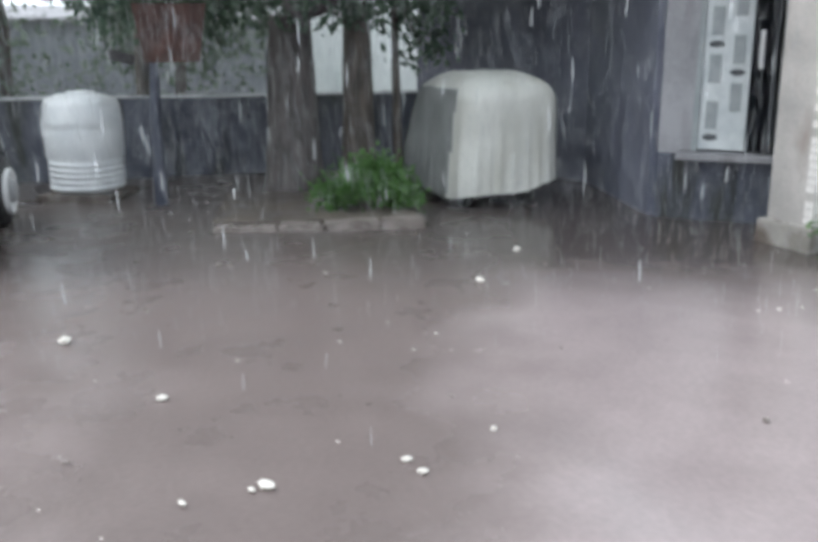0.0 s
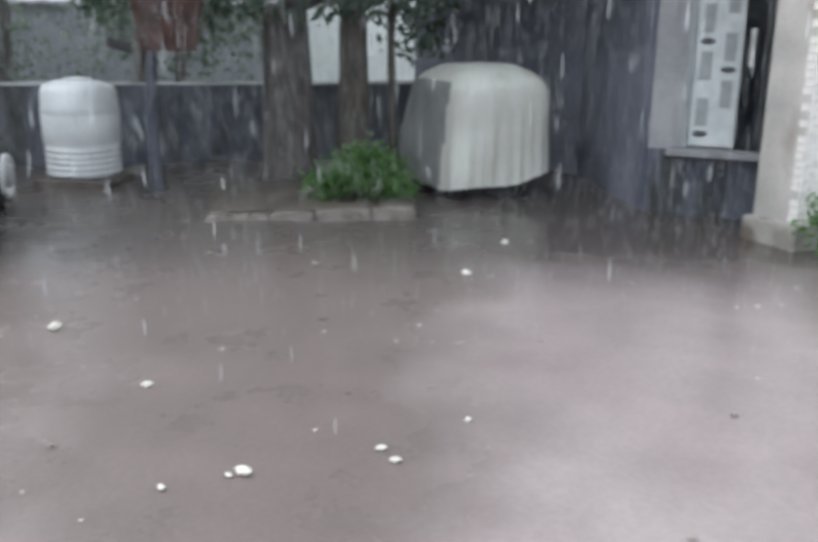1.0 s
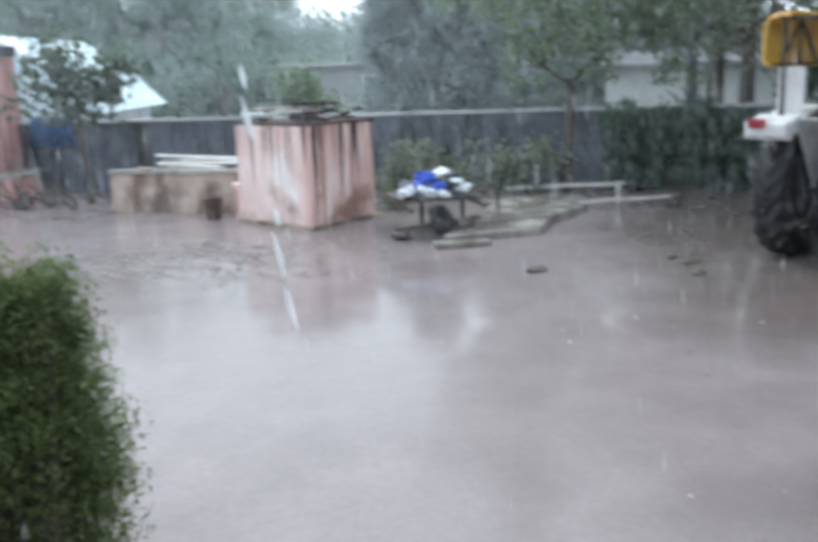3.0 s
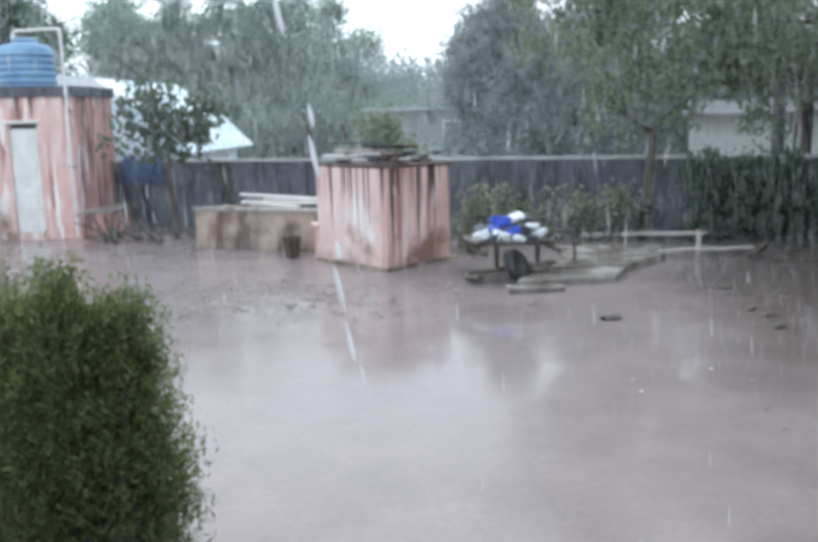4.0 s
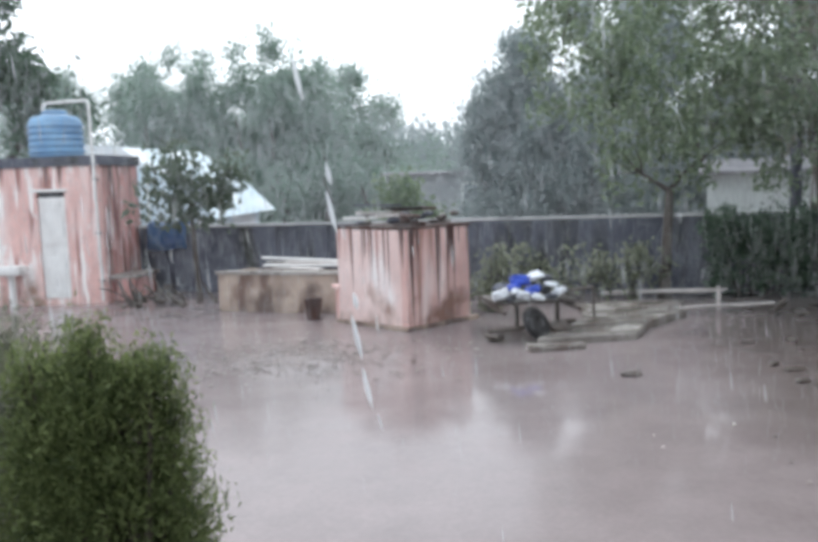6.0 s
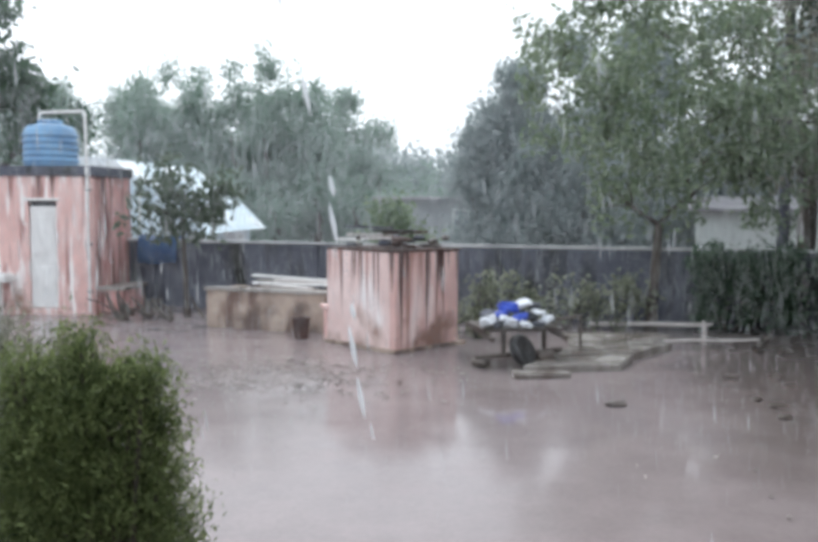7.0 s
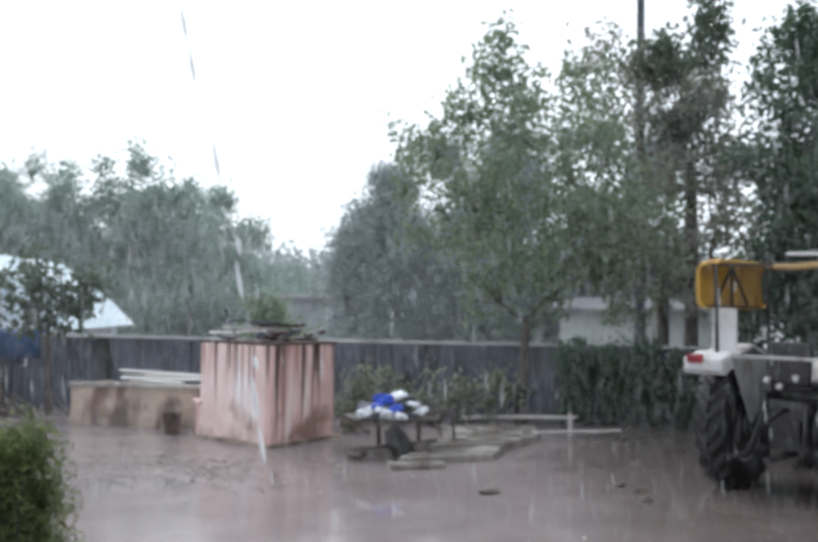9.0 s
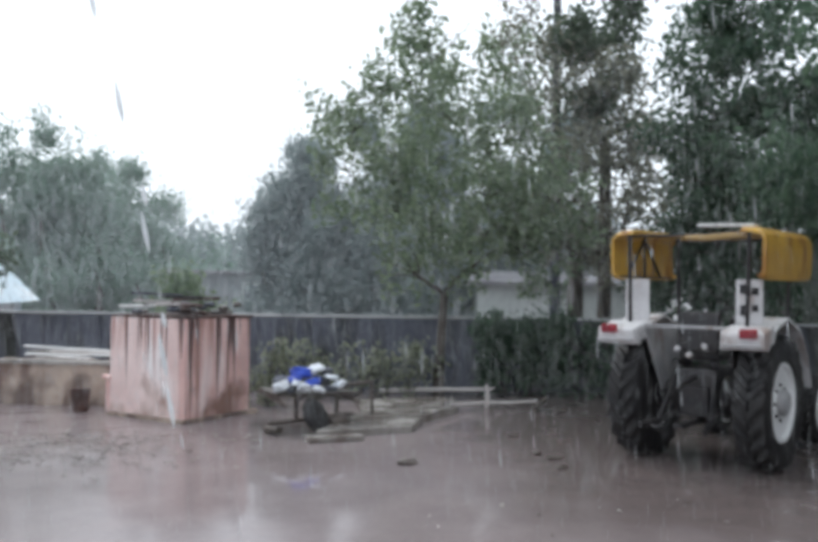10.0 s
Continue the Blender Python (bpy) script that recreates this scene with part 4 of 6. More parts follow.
def rim(parent, ri, x, y, r, side, dish):
    bm = bmesh.new()
    m = pose(x, y, r, 0, 90 * side, 0)
    lathe(bm, [(ri + 0.012, -0.12), (ri + 0.012, 0.145), (ri - 0.02, 0.15), (ri - 0.04, 0.11), (ri * 0.8, 0.105), (ri * 0.4, dish), (ri * 0.3, dish + 0.02), (0.02, dish + 0.03), (0.02, -0.06), (ri - 0.03, -0.08)], 40, m)
    ob = part("rim", bm, "rimwhite", parent, "white enamelled wheel disc")
    # dark disc over the inner side of the wheel
    b = bmesh.new()
    lathe(b, [(0.02, -0.15), (ri * 0.5, -0.15), (ri - 0.02, -0.126), (ri - 0.02, -0.10), (0.02, -0.10)], 32, m)
    part("inner_disc", b, "iron", parent, "dark inner face of the wheel")
    for k in range(8):
        b = bmesh.new()
        a = 2 * math.pi * k / 8
        lathe(b, [(0.002, 0), (0.016, 0), (0.016, 0.02), (0.002, 0.02)], 6, m @ pose(ri * 0.45 * math.cos(a), ri * 0.45 * math.sin(a), dish + 0.0))
        part("bolt", b, "iron", ob)


def tractor():
    t = thing("tractor", "white farm tractor with a yellow canopy parked in mud", "tractor", (4.99, 7.76, 0), -53)
    t.scale = (0.935, 1, 1)
    for s in (-1, 1):
        rear_wheel(t, 0.67 * s, s)
        hub = part("front_wheel", *wheel_hub(0.38, 0.2, 0.58 * s, 1.86, s), t)
        tyre(hub, 0.38, 0.24, 0.19, 0.58 * s, 1.86, 16)
        rim(hub, 0.24, 0.58 * s, 1.86, 0.38, s, 0.06)
        # mudguard: curved sheet over the wheel, flat top box with the lamp at the rear
        bm = bmesh.new()
        x0, x1 = 0.47 * s, 0.86 * s
        for xa, xb in ((x0, x1),):
            pts = [(0.80, 5), (0.76, 30), (0.76, 60), (0.78, 90), (0.78, 118), (0.80, 140)]
            ring = []
            for rad, a in pts:
                yy, zz = -rad * math.cos(radians(180 - a)), 0.66 + rad * math.sin(radians(180 - a))
                ring.append((-yy * -1, zz))
            lo = [[bm.verts.new((xx, yy, zz + dz)) for yy, zz in ring] for xx, dz in ((xa, 0), (xb, 0), (xb, 0.03), (xa, 0.03))]
            for a, b in ((0, 1), (1, 2), (2, 3), (3, 0)):
                for i in range(len(ring) - 1):
                    bm.faces.new((lo[a][i], lo[a][i + 1], lo[b][i + 1], lo[b][i]))
            for i in (0, -1):
                bm.faces.new([lo[k][i] for k in range(4)])
        bmesh.ops.recalc_face_normals(bm, faces=bm.faces)
        mud = part("mudguard", bm, "enamel", t)
        bm = bmesh.new()
        box(bm, (0.66 * s, -0.60, 1.295), (0.43, 0.34, 0.17), (12, 0, 0), bevel=0.04)
        part("lamp_box", bm, "enamel", mud, "white moulded mudguard end")
        bm = bmesh.new()
        box(bm, (0.73 * s, -0.785, 1.335), (0.17, 0.05, 0.085), (12, 0, 0), bevel=0.012)
        part("tail_lamp", bm, "redlens", mud, "red tail lamp")
        bm = bmesh.new()
        box(bm, (0.66 * s, -0.79, 1.22), (0.4, 0.03, 0.03), (12, 0, 0), bevel=0.006)
        part("trim_strip", bm, "greypaint", mud)
        # inner wing sheet, grey on the left, dark on the right
        bm = bmesh.new()
        v = [(0.44 * s, -0.55, 1.34), (0.44 * s, 0.5, 1.3), (0.40 * s, 0.35, 0.72), (0.40 * s, -0.2, 0.7)]
        a = [bm.verts.new(p) for p in v]
        b = [bm.verts.new((p[0] + 0.02 * s, p[1], p[2])) for p in v]
        bm.faces.new(a), bm.faces.new(b[::-1])
        for i in range(4):
            bm.faces.new((a[i], b[i], b[(i + 1) % 4], a[(i + 1) % 4]))
        bmesh.ops.recalc_face_normals(bm, faces=bm.faces)
        part("wing_sheet", bm, "greypaint" if s < 0 else "iron", t, "inner wing sheet")
        # canopy posts and the sheets on them
        for y in (-0.52, 0.72):
            bm = bmesh.new()
            tube(bm, [(0.62 * s, y, 1.3), (0.64 * s, y, 2.3)], 0.022, 8)
            part("canopy_post", bm, "iron", t)
        bm = bmesh.new()
        box(bm, (0.60 * s, -0.40, 1.62), (0.26, 0.02, 0.42), (0, 0, 8), bevel=0.008)
        board = part("side_board", bm, "enamel", t, "white painted board on the canopy post")
        if s > 0:
            for k, (zx, zz, ww, hh) in enumerate([(-0.05, 1.74, 0.07, 0.09), (0.06, 1.72, 0.07, 0.07), (-0.04, 1.54, 0.08, 0.1), (0.06, 1.56, 0.06, 0.06)]):
                bm = bmesh.new()
                box(bm, (0.60 + zx, -0.418 + zx * 0.14, zz), (ww, 0.008, hh), (0, 0, 8))
                part("marking", bm, "iron", board)
        bm = bmesh.new()
        # moulded side: upright below, curling in to the roof, with a rolled lower lip and rounded ends
        ys = [-0.59, -0.55, -0.4, 0.16, 0.7, 0.87, 0.91]
        sec = [(0.765, 1.84), (0.80, 1.825), (0.815, 1.87), (0.822, 2.16), (0.815, 2.25), (0.77, 2.305), (0.68, 2.325), (0.58, 2.33)]
        rows = []
        for y in ys:
            sq = 0.86 if y in (ys[0], ys[-1]) else 0.965 if y in (ys[1], ys[-2]) else 1.0
            cut = [(x, 2.08 + (z - 2.08) * sq) for x, z in sec]
            inn = [(x - 0.028 * min(1, (2.4 - z) * 4), z - 0.026 * max(0.0, (z - 2.05) / 0.3)) for x, z in cut]
            rows.append([bm.verts.new((x * s, y, z)) for x, z in cut + inn[::-1]])
        for r0, r1 in zip(rows, rows[1:]):
            for k in range(len(r0)):
                bm.faces.new((r0[k], r0[(k + 1) % len(r0)], r1[(k + 1) % len(r0)], r1[k]))
        bm.faces.new(rows[0]), bm.faces.new(rows[-1][::-1])
        bmesh.ops.recalc_face_normals(bm, faces=bm.faces)
        panel = part("canopy_side", bm, "yellow", t, "yellow fibreglass side panel")
        for y0, z0, y1, z1 in ((-0.3, 1.86, 0.1, 2.27), (0.5, 1.86, 0.1, 2.27), (0.1, 1.86, 0.1, 2.27), (-0.5, 1.85, 0.8, 1.85)):
            bm = bmesh.new()
            tube(bm, [(0.765 * s, y0, z0), (0.765 * s, y1, z1)], 0.016, 6)
            part("brace", bm, "iron", panel)
    bm = bmesh.new()
    box(bm, (0.26, 0.3, 2.285), (0.52, 1.05, 0.03), (0, -3, 0), bevel=0.012)
    tube(bm, [(-0.02, -0.5, 2.235), (0.2, -0.52, 2.225), (0.45, -0.52, 2.24), (0.78, -0.5, 2.24)], 0.03, 8)
    part("canopy_roof", bm, "brownyellow", t, "thin brownish yellow canopy roof")
    bm = bmesh.new()
    box(bm, (0.35, -0.3, 2.352), (0.55, 0.3, 0.03), (3, 2, 10), bevel=0.01)
    rumple(bm, 0.02, 5)
    part("roof_sheet", bm, "white", t, "white plastic sheet on the roof")
    bm = bmesh.new()
    for y in (-0.5, 0.72):
        tube(bm, [(-0.68, y, 2.26), (0.68, y, 2.26)], 0.014, 6)
    part("roof_rail", bm, "iron", t)
    # body
    bm = bmesh.new()
    box(bm, (0, 0.1, 0.72), (0.46, 0.75, 0.46), bevel=0.06)
    lathe(bm, [(0.02, -0.6), (0.11, -0.6), (0.14, -0.4), (0.22, -0.2), (0.22, 0.2), (0.14, 0.4), (0.11, 0.6), (0.02, 0.6)], 20, pose(0, 0, 0.66, 0, 90, 0))
    box(bm, (0, 0.85, 0.72), (0.36, 0.9, 0.36), bevel=0.05)
    part("gearbox", bm, "iron", t)
    bm = bmesh.new()
    box(bm, (0, 1.6, 0.82), (0.40, 1.0, 0.45), bevel=0.05)
    part("engine", bm, "iron", t)
    bm = bmesh.new()
    box(bm, (0, 1.55, 1.16), (0.54, 1.25, 0.30), bevel=0.08)
    part("bonnet", bm, "enamel", t)
    bm = bmesh.new()
    box(bm, (0, 2.19, 1.0), (0.5, 0.05, 0.5), bevel=0.02)
    part("grille", bm, "iron", t)
    bm = bmesh.new()
    box(bm, (0, 1.86, 0.42), (0.95, 0.09, 0.09), bevel=0.02)
    part("front_axle", bm, "iron", t)
    bm = bmesh.new()
    box(bm, (0, 0.02, 1.06), (0.46, 0.42, 0.09), bevel=0.04)
    part("seat", bm, "iron", t)
    bm = bmesh.new()
    box(bm, (0, -0.2, 1.3), (0.46, 0.08, 0.42), (-8, 0, 0), bevel=0.04)
    part("seat_back", bm, "iron", t)
    bm = bmesh.new()
    ring = [(0.19 * math.cos(a * math.pi / 10), 0.72 + 0.19 * math.sin(a * math.pi / 10) * 0.75, 1.42 + 0.19 * math.sin(a * math.pi / 10) * 0.6) for a in range(21)]
    tube(bm, ring, 0.014, 6)
    tube(bm, [(0, 0.72, 1.42), (0, 0.9, 1.15)], 0.025, 8)
    part("steering_wheel", bm, "iron", t)
    bm = bmesh.new()
    box(bm, (0, -0.52, 1.365), (0.95, 0.05, 0.03), bevel=0.008)
    part("rear_rail", bm, "greypaint", t, "pale rail between the mudguards")
    # three-point linkage
    for s in (-1, 1):
        bm = bmesh.new()
        tube(bm, [(0.2 * s, -0.05, 0.52), (0.26 * s, -0.5, 0.45), (0.34 * s, -0.85, 0.42)], [0.03, 0.028, 0.03], 8)
        part("lower_link", bm, "iron", t)
        bm = bmesh.new()
        tube(bm, [(0.2 * s, -0.2, 1.0), (0.27 * s, -0.55, 0.47)], 0.02, 8)
        part("lift_rod", bm, "iron", t)
        bm = bmesh.new()
        tube(bm, [(0.12 * s, -0.1, 0.98), (0.21 * s, -0.3, 1.0)], 0.035, 8)
        part("lift_arm", bm, "iron", t)
    bm = bmesh.new()
    tube(bm, [(0, -0.28, 0.86), (0, -0.75, 0.78)], [0.026, 0.022], 8)
    part("top_link", bm, "iron", t)
    bm = bmesh.new()
    box(bm, (0, -0.42, 0.42), (0.1, 0.6, 0.04), bevel=0.008)
    box(bm, (0, -0.30, 0.62), (0.32, 0.06, 0.3), bevel=0.02)
    part("drawbar", bm, "iron", t)
    for x, z in ((-0.18, 1.14), (0.12, 1.17), (-0.05, 1.08)):
        bm = bmesh.new()
        lathe(bm, [(0.002, 0), (0.028, 0), (0.03, 0.05), (0.002, 0.055)], 10, pose(x, -0.30, z, 90, 0, 0))
        part("coupling", bm, "enamel", t)


tractor()


# ---- dry corner under the big tree ----
def wrapped_tank():
    t = thing("water_tank", "white plastic water tank with ribs near its foot", "water tank", (8.6, 8.95, 0))
    prof = [(0.02, 0.1), (0.40, 0.1), (0.43, 0.12)]
    for i in range(5):
        z = 0.14 + i * 0.075
        prof += [(0.445, z), (0.475, z + 0.02), (0.475, z + 0.04), (0.45, z + 0.06)]
    prof += [(0.48, 0.56), (0.485, 0.9), (0.475, 0.93), (0.49, 0.96), (0.48, 1.02), (0.475, 1.2), (0.44, 1.28), (0.30, 1.33), (0.02, 1.34)]
    bm = bmesh.new()
    lathe(bm, prof, 40)
    rumple(bm, 0.012, 4)
    part("tank_body", bm, "plastic", t, smooth=True)
    bm = bmesh.new()
    lathe(bm, [(0.02, 1.335), (0.18, 1.335), (0.18, 1.37), (0.02, 1.385)], 24)
    part("lid", bm, "plastic", t)
    bm = bmesh.new()
    box(bm, (0, 0, 0.045), (0.96, 0.96, 0.11), (0, 0, 20), bevel=0.02)
    part("base_slab", bm, "soil", t)


def covered_load():
    """A cart-sized thing under a hanging canvas: a rounded loaf with folds and an uneven hem."""
    t = thing("covered_cart", "cart hidden under a beige canvas cover with hanging folds", "covered cart", (9.58, 4.14, 0), -45)
    bm = bmesh.new()
    W, L = 1.47, 2.3
    nu, nv = 180, 30
    grid = []
    for j in range(nv + 1):
        row = []
        v = j / nv
        for i in range(nu):
            a = 2 * math.pi * i / nu
            # plan: rounded rectangle
            ca, sa = math.cos(a), math.sin(a)
            p = 5.5
            k = (abs(ca) ** p + abs(sa) ** p) ** (-1 / p)
            px, py = ca * k, sa * k
            # section: upright sides that turn in to a low dome
            if v < 0.62:
                s, z = 1.0, v / 0.62 * 1.12
                s = 1.0 - 0.05 * (z / 1.12)
            else:
                b = (v - 0.62) / 0.38 * math.pi / 2
                s, z = 0.95 * max(0.0, math.cos(b)) ** 0.55, 1.12 + 0.36 * math.sin(b)
            hem = 0.07 * noise.noise((px * 1.5, py * 1.5, 4.0)) + 0.17 * (px + 1) / 2 + 0.10 * max(0.0, py)
            fold = 0.013 * math.sin(a * 31 + 2 * noise.noise((px * 2, py * 2, 0))) * max(0.0, 1 - v * 1.6) + 0.02 * noise.noise((px * 3, py * 3, z * 2))
            x = W / 2 + px * (W / 2) * s + px * fold
            y = L / 2 + py * (L / 2) * s + py * fold
            z0 = 0.14 + hem * max(0, 1 - v * 3)
            lean = 0.05 * py * z - 0.85 * max(0.0, (y - 0.7) / 1.6) * (z / 1.48) ** 1.6
            row.append(bm.verts.new((x, y + lean, z0 + z + 0.03 * noise.noise((x * 2, y * 2, 1.0)))))
        grid.append(row)
    for r0, r1 in zip(grid, grid[1:]):
        for i in range(nu):
            bm.faces.new((r0[i], r0[(i + 1) % nu], r1[(i + 1) % nu], r1[i]))
    bm.faces.new(grid[-1])
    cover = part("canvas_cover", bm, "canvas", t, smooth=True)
    # the long side of the cover has a darker grey
    cover.data.materials.append(M["coverside"])
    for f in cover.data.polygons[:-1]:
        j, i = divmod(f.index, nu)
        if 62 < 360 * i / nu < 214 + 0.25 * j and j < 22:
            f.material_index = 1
    for x in (0.25, 1.05):
        for y in (0.35, 1.55):
            bm = bmesh.new()
            lathe(bm, [(0.02, -0.05), (0.2, -0.05), (0.22, 0), (0.2, 0.05), (0.02, 0.05)], 20, pose(x, y, 0.21, 0, 90, 0))
            part("wheel", bm, "rubber", t)
    bm = bmesh.new()
    box(bm, (W / 2, L / 2, 0.36), (0.95, 1.6, 0.1), bevel=0.02)
    part("cart_bed", bm, "wood", t)


def planting_bed():
    t = thing("planting_bed", "low raised earth bed with a worn cement kerb", "planting bed")
    a, b = Vector((7.4, 6.05)), Vector((8.62, 4.12))
    n = (b - a).orthogonal().normalized()
    if n.x < 0:
        n = -n
    c, d = b + n * 2.1, a + n * 2.1
    bm = bmesh.new()
    prism(bm, [tuple(a + n * 0.13), tuple(b + n * 0.13), tuple(c), tuple(d)], -0.1, 0.09)
    bmesh.ops.recalc_face_normals(bm, faces=bm.faces)
    part("soil", bm, "soil", t)
    cuts = (0, 0.3, 0.52, 0.78, 1.0)
    for i in range(4):
        p, q = a.lerp(b, cuts[i] + 0.003), a.lerp(b, cuts[i + 1] - 0.003)
        bm = bmesh.new()
        run_wall(bm, p, q, 0.2, -0.1, 0.07 + 0.012 * (i % 2) + 0.03 * (i > 1))
        bmesh.ops.bevel(bm, geom=list(bm.edges), offset=0.025, segments=2, affect='EDGES')
        bmesh.ops.subdivide_edges(bm, edges=[e for e in bm.edges if e.calc_length() > 0.12], cuts=4, use_grid_fill=True)
        rumple(bm, 0.035, 4)
        part("kerb_stone", bm, "clod", t)


def rusty_bin():
    t = thing("rusty_bin", "rust-brown sheet-metal bin wedged on a leaning trunk", "bin", (8.55, 7.4, 0))
    bm = bmesh.new()
    tube(bm, [(-0.05, 0.25, -0.05), (-0.12, 0.2, 0.6), (-0.2, 0.12, 1.2), (-0.24, 0.06, 1.75)], [0.09, 0.075, 0.065, 0.055], 10)
    part("support_trunk", bm, "damp", t)
    bm = bmesh.new()
    lo = [(-0.36, -0.28), (0.36, -0.28), (0.36, 0.28), (-0.36, 0.28)]
    a = [bm.verts.new((x * 0.88, y * 0.88, 1.74)) for x, y in lo]
    b = [bm.verts.new((x * 1.15, y * 1.15, 2.4)) for x, y in lo]
    c = [bm.verts.new((x * 1.08, y * 1.08, 2.4)) for x, y in lo]
    d = [bm.verts.new((x * 0.82, y * 0.82, 1.78)) for x, y in lo]
    for p, q in ((a, b), (b, c), (c, d)):
        for i in range(4):
            bm.faces.new((p[i], p[(i + 1) % 4], q[(i + 1) % 4], q[i]))
    bm.faces.new(a[::-1]), bm.faces.new(d)
    bmesh.ops.transform(bm, matrix=pose(0, 0, 0, 0, 0, -48), verts=bm.verts)
    part("bin_body", bm, "rust", t)
    bm = bmesh.new()
    box(bm, (-0.42, 0.38, 1.8), (0.3, 0.05, 0.12), (0, 15, -48), bevel=0.01)
    part("bracket", bm, "iron", t)


wrapped_tank()
covered_load()
planting_bed()
rusty_bin()

# its wide high clumps lie mostly out of view, added to shade the yard
tree("tree", "old broad tree with a thick pale trunk standing in the bed", (9.94, 6.61, 0), (10.07, 6.71, 2.3), 0.345,
     [(8.3, 6.2, 3.0, 1.0), (9.2, 7.6, 3.0, 1.1), (7.6, 7.4, 3.4, 1.2), (10.6, 5.6, 3.3, 1.2), (9.5, 4.9, 3.1, 1.0), (11.2, 7.2, 3.4, 1.4), (9.4, 6.4, 4.4, 1.8), (7.9, 8.9, 3.5, 1.3), (10.4, 8.6, 3.6, 1.5), (11.6, 4.6, 3.9, 1.5), (8.2, 5.2, 4.4, 1.5), (11.0, 6.0, 5.2, 1.9), (7.0, 5.6, 4.1, 1.2), (6.7, 7.2, 4.3, 1.2), (8.8, 3.4, 4.1, 1.3), (7.4, 4.2, 4.5, 1.3), (9.8, 2.8, 4.4, 1.3), (6.2, 6.2, 5.2, 1.3), (9.3, 7.1, 2.5, 0.55), (9.6, 6.4, 2.55, 0.5), (10.1, 5.9, 2.5, 0.45), (8.5, 8.0, 2.5, 0.55), (10.6, 5.2, 2.55, 0.5), (9.2, 5.9, 2.7, 0.5), (11.3, 5.2, 2.45, 0.45), (11.0, 5.6, 2.6, 0.5), (10.3, 6.3, 2.45, 0.45), (11.2, 5.35, 1.9, 0.34), (11.15, 5.5, 2.2, 0.4)],
     28000, 0.07, "leafdark", "palebark", 11, droop=0.5, category="tree")
for k, (x, y, lx, ly, r) in enumerate([(10.46, 5.92, 0.04, 0.03, 0.215), (10.90, 5.54, -0.02, 0.05, 0.06)]):
    tree("slim_tree", "slim dark tree with a bare trunk beside the old one", (x, y, 0), (x + lx, y + ly, 2.4), r,
         [(x + 0.4, y + 0.3, 3.2, 0.8), (x - 0.5, y + 0.2, 3.4, 0.8), (x, y - 0.4, 3.9, 0.9)], 1400, 0.07, "leafdark", "bark", 40 + k, droop=0.4, group="slim trees by the cart")
shrub("bed_plants", "fresh green leafy plants crowding the earth bed", (8.95, 5.05, 0.06),
      [(-0.22, 0.3, 0.2, 0.24), (-0.05, 0.08, 0.28, 0.26), (0.1, -0.2, 0.28, 0.25), (0.25, -0.42, 0.2, 0.22), (0.15, 0.15, 0.42, 0.22), (0.32, -0.1, 0.4, 0.24)], 3200, 0.04, "fresh", 21, "plants", "stuff")
shrub("pot_plant", "green leafy seedling growing at the foot of the pillar", (8.72, -0.12, 0),
      [(0, 0, 0.22, 0.24), (0.05, -0.1, 0.45, 0.22), (-0.06, 0.12, 0.42, 0.2), (0.02, 0.02, 0.58, 0.16)], 800, 0.045, "fresh", 23, "plant")

# ---- the bush by the house ----
def thuja(name, label, at, lobes, count, seed, leaf="thuja"):
    t = thing(name, label, "bush", at)
    for i, (x, y, z, r) in enumerate(lobes):
        bm = bmesh.new()
        limb(bm, (x * 0.2, y * 0.2, -0.05), (x, y, z), 0.02, 0.006, seed + i, 0.05, 6, 4)
        part("stem", bm, "bark", t)
    leaves("foliage", [l[:3] for l in lobes], [(l[3], l[3], l[3] * 1.25) for l in lobes], count, 0.0165, leaf, t, seed, shell=0.6, droop=-0.7, aspect=0.22, tuft=42, loose=2.7)


BUSH = [(-0.05, 0.2, 0.15, 0.24), (-0.1, 0.2, 0.45, 0.24), (-0.05, 0.02, 0.78, 0.26), (0.02, -0.02, 0.97, 0.2), (-0.14, 0.03, 1.05, 0.19), (-0.07, -0.06, 1.17, 0.12),
        (0.15, 0.0, 1.13, 0.11), (-0.2, 0, 0.95, 0.2), (0.16, 0.0, 0.62, 0.2), (-0.2, -0.05, 0.72, 0.22), (0.2, -0.01, 1.0, 0.1), (0.22, -0.03, 0.8, 0.1), (-0.24, 0.0, 0.4, 0.24), (0.16, 0.0, 0.3, 0.2)]
# loose sprays that stand out of the top and the side
tips = random.Random(17)
for k in range(26):
    a = tips.uniform(-0.34, 0.22)
    BUSH.append((a, tips.uniform(-0.08, 0.08), 1.22 - 0.5 * max(0.0, abs(a + 0.05) - 0.12) + tips.uniform(-0.05, 0.13), tips.uniform(0.025, 0.06)))
for k in range(12):
    BUSH.append((0.22 + tips.uniform(-0.04, 0.05), tips.uniform(-0.05, 0.1), tips.uniform(0.1, 1.05), tips.uniform(0.03, 0.07)))
thuja("thuja_bush", "dense dark green thuja bush with a ragged top", (-1.16, 3.15, 0.03), BUSH, 62000, 31)
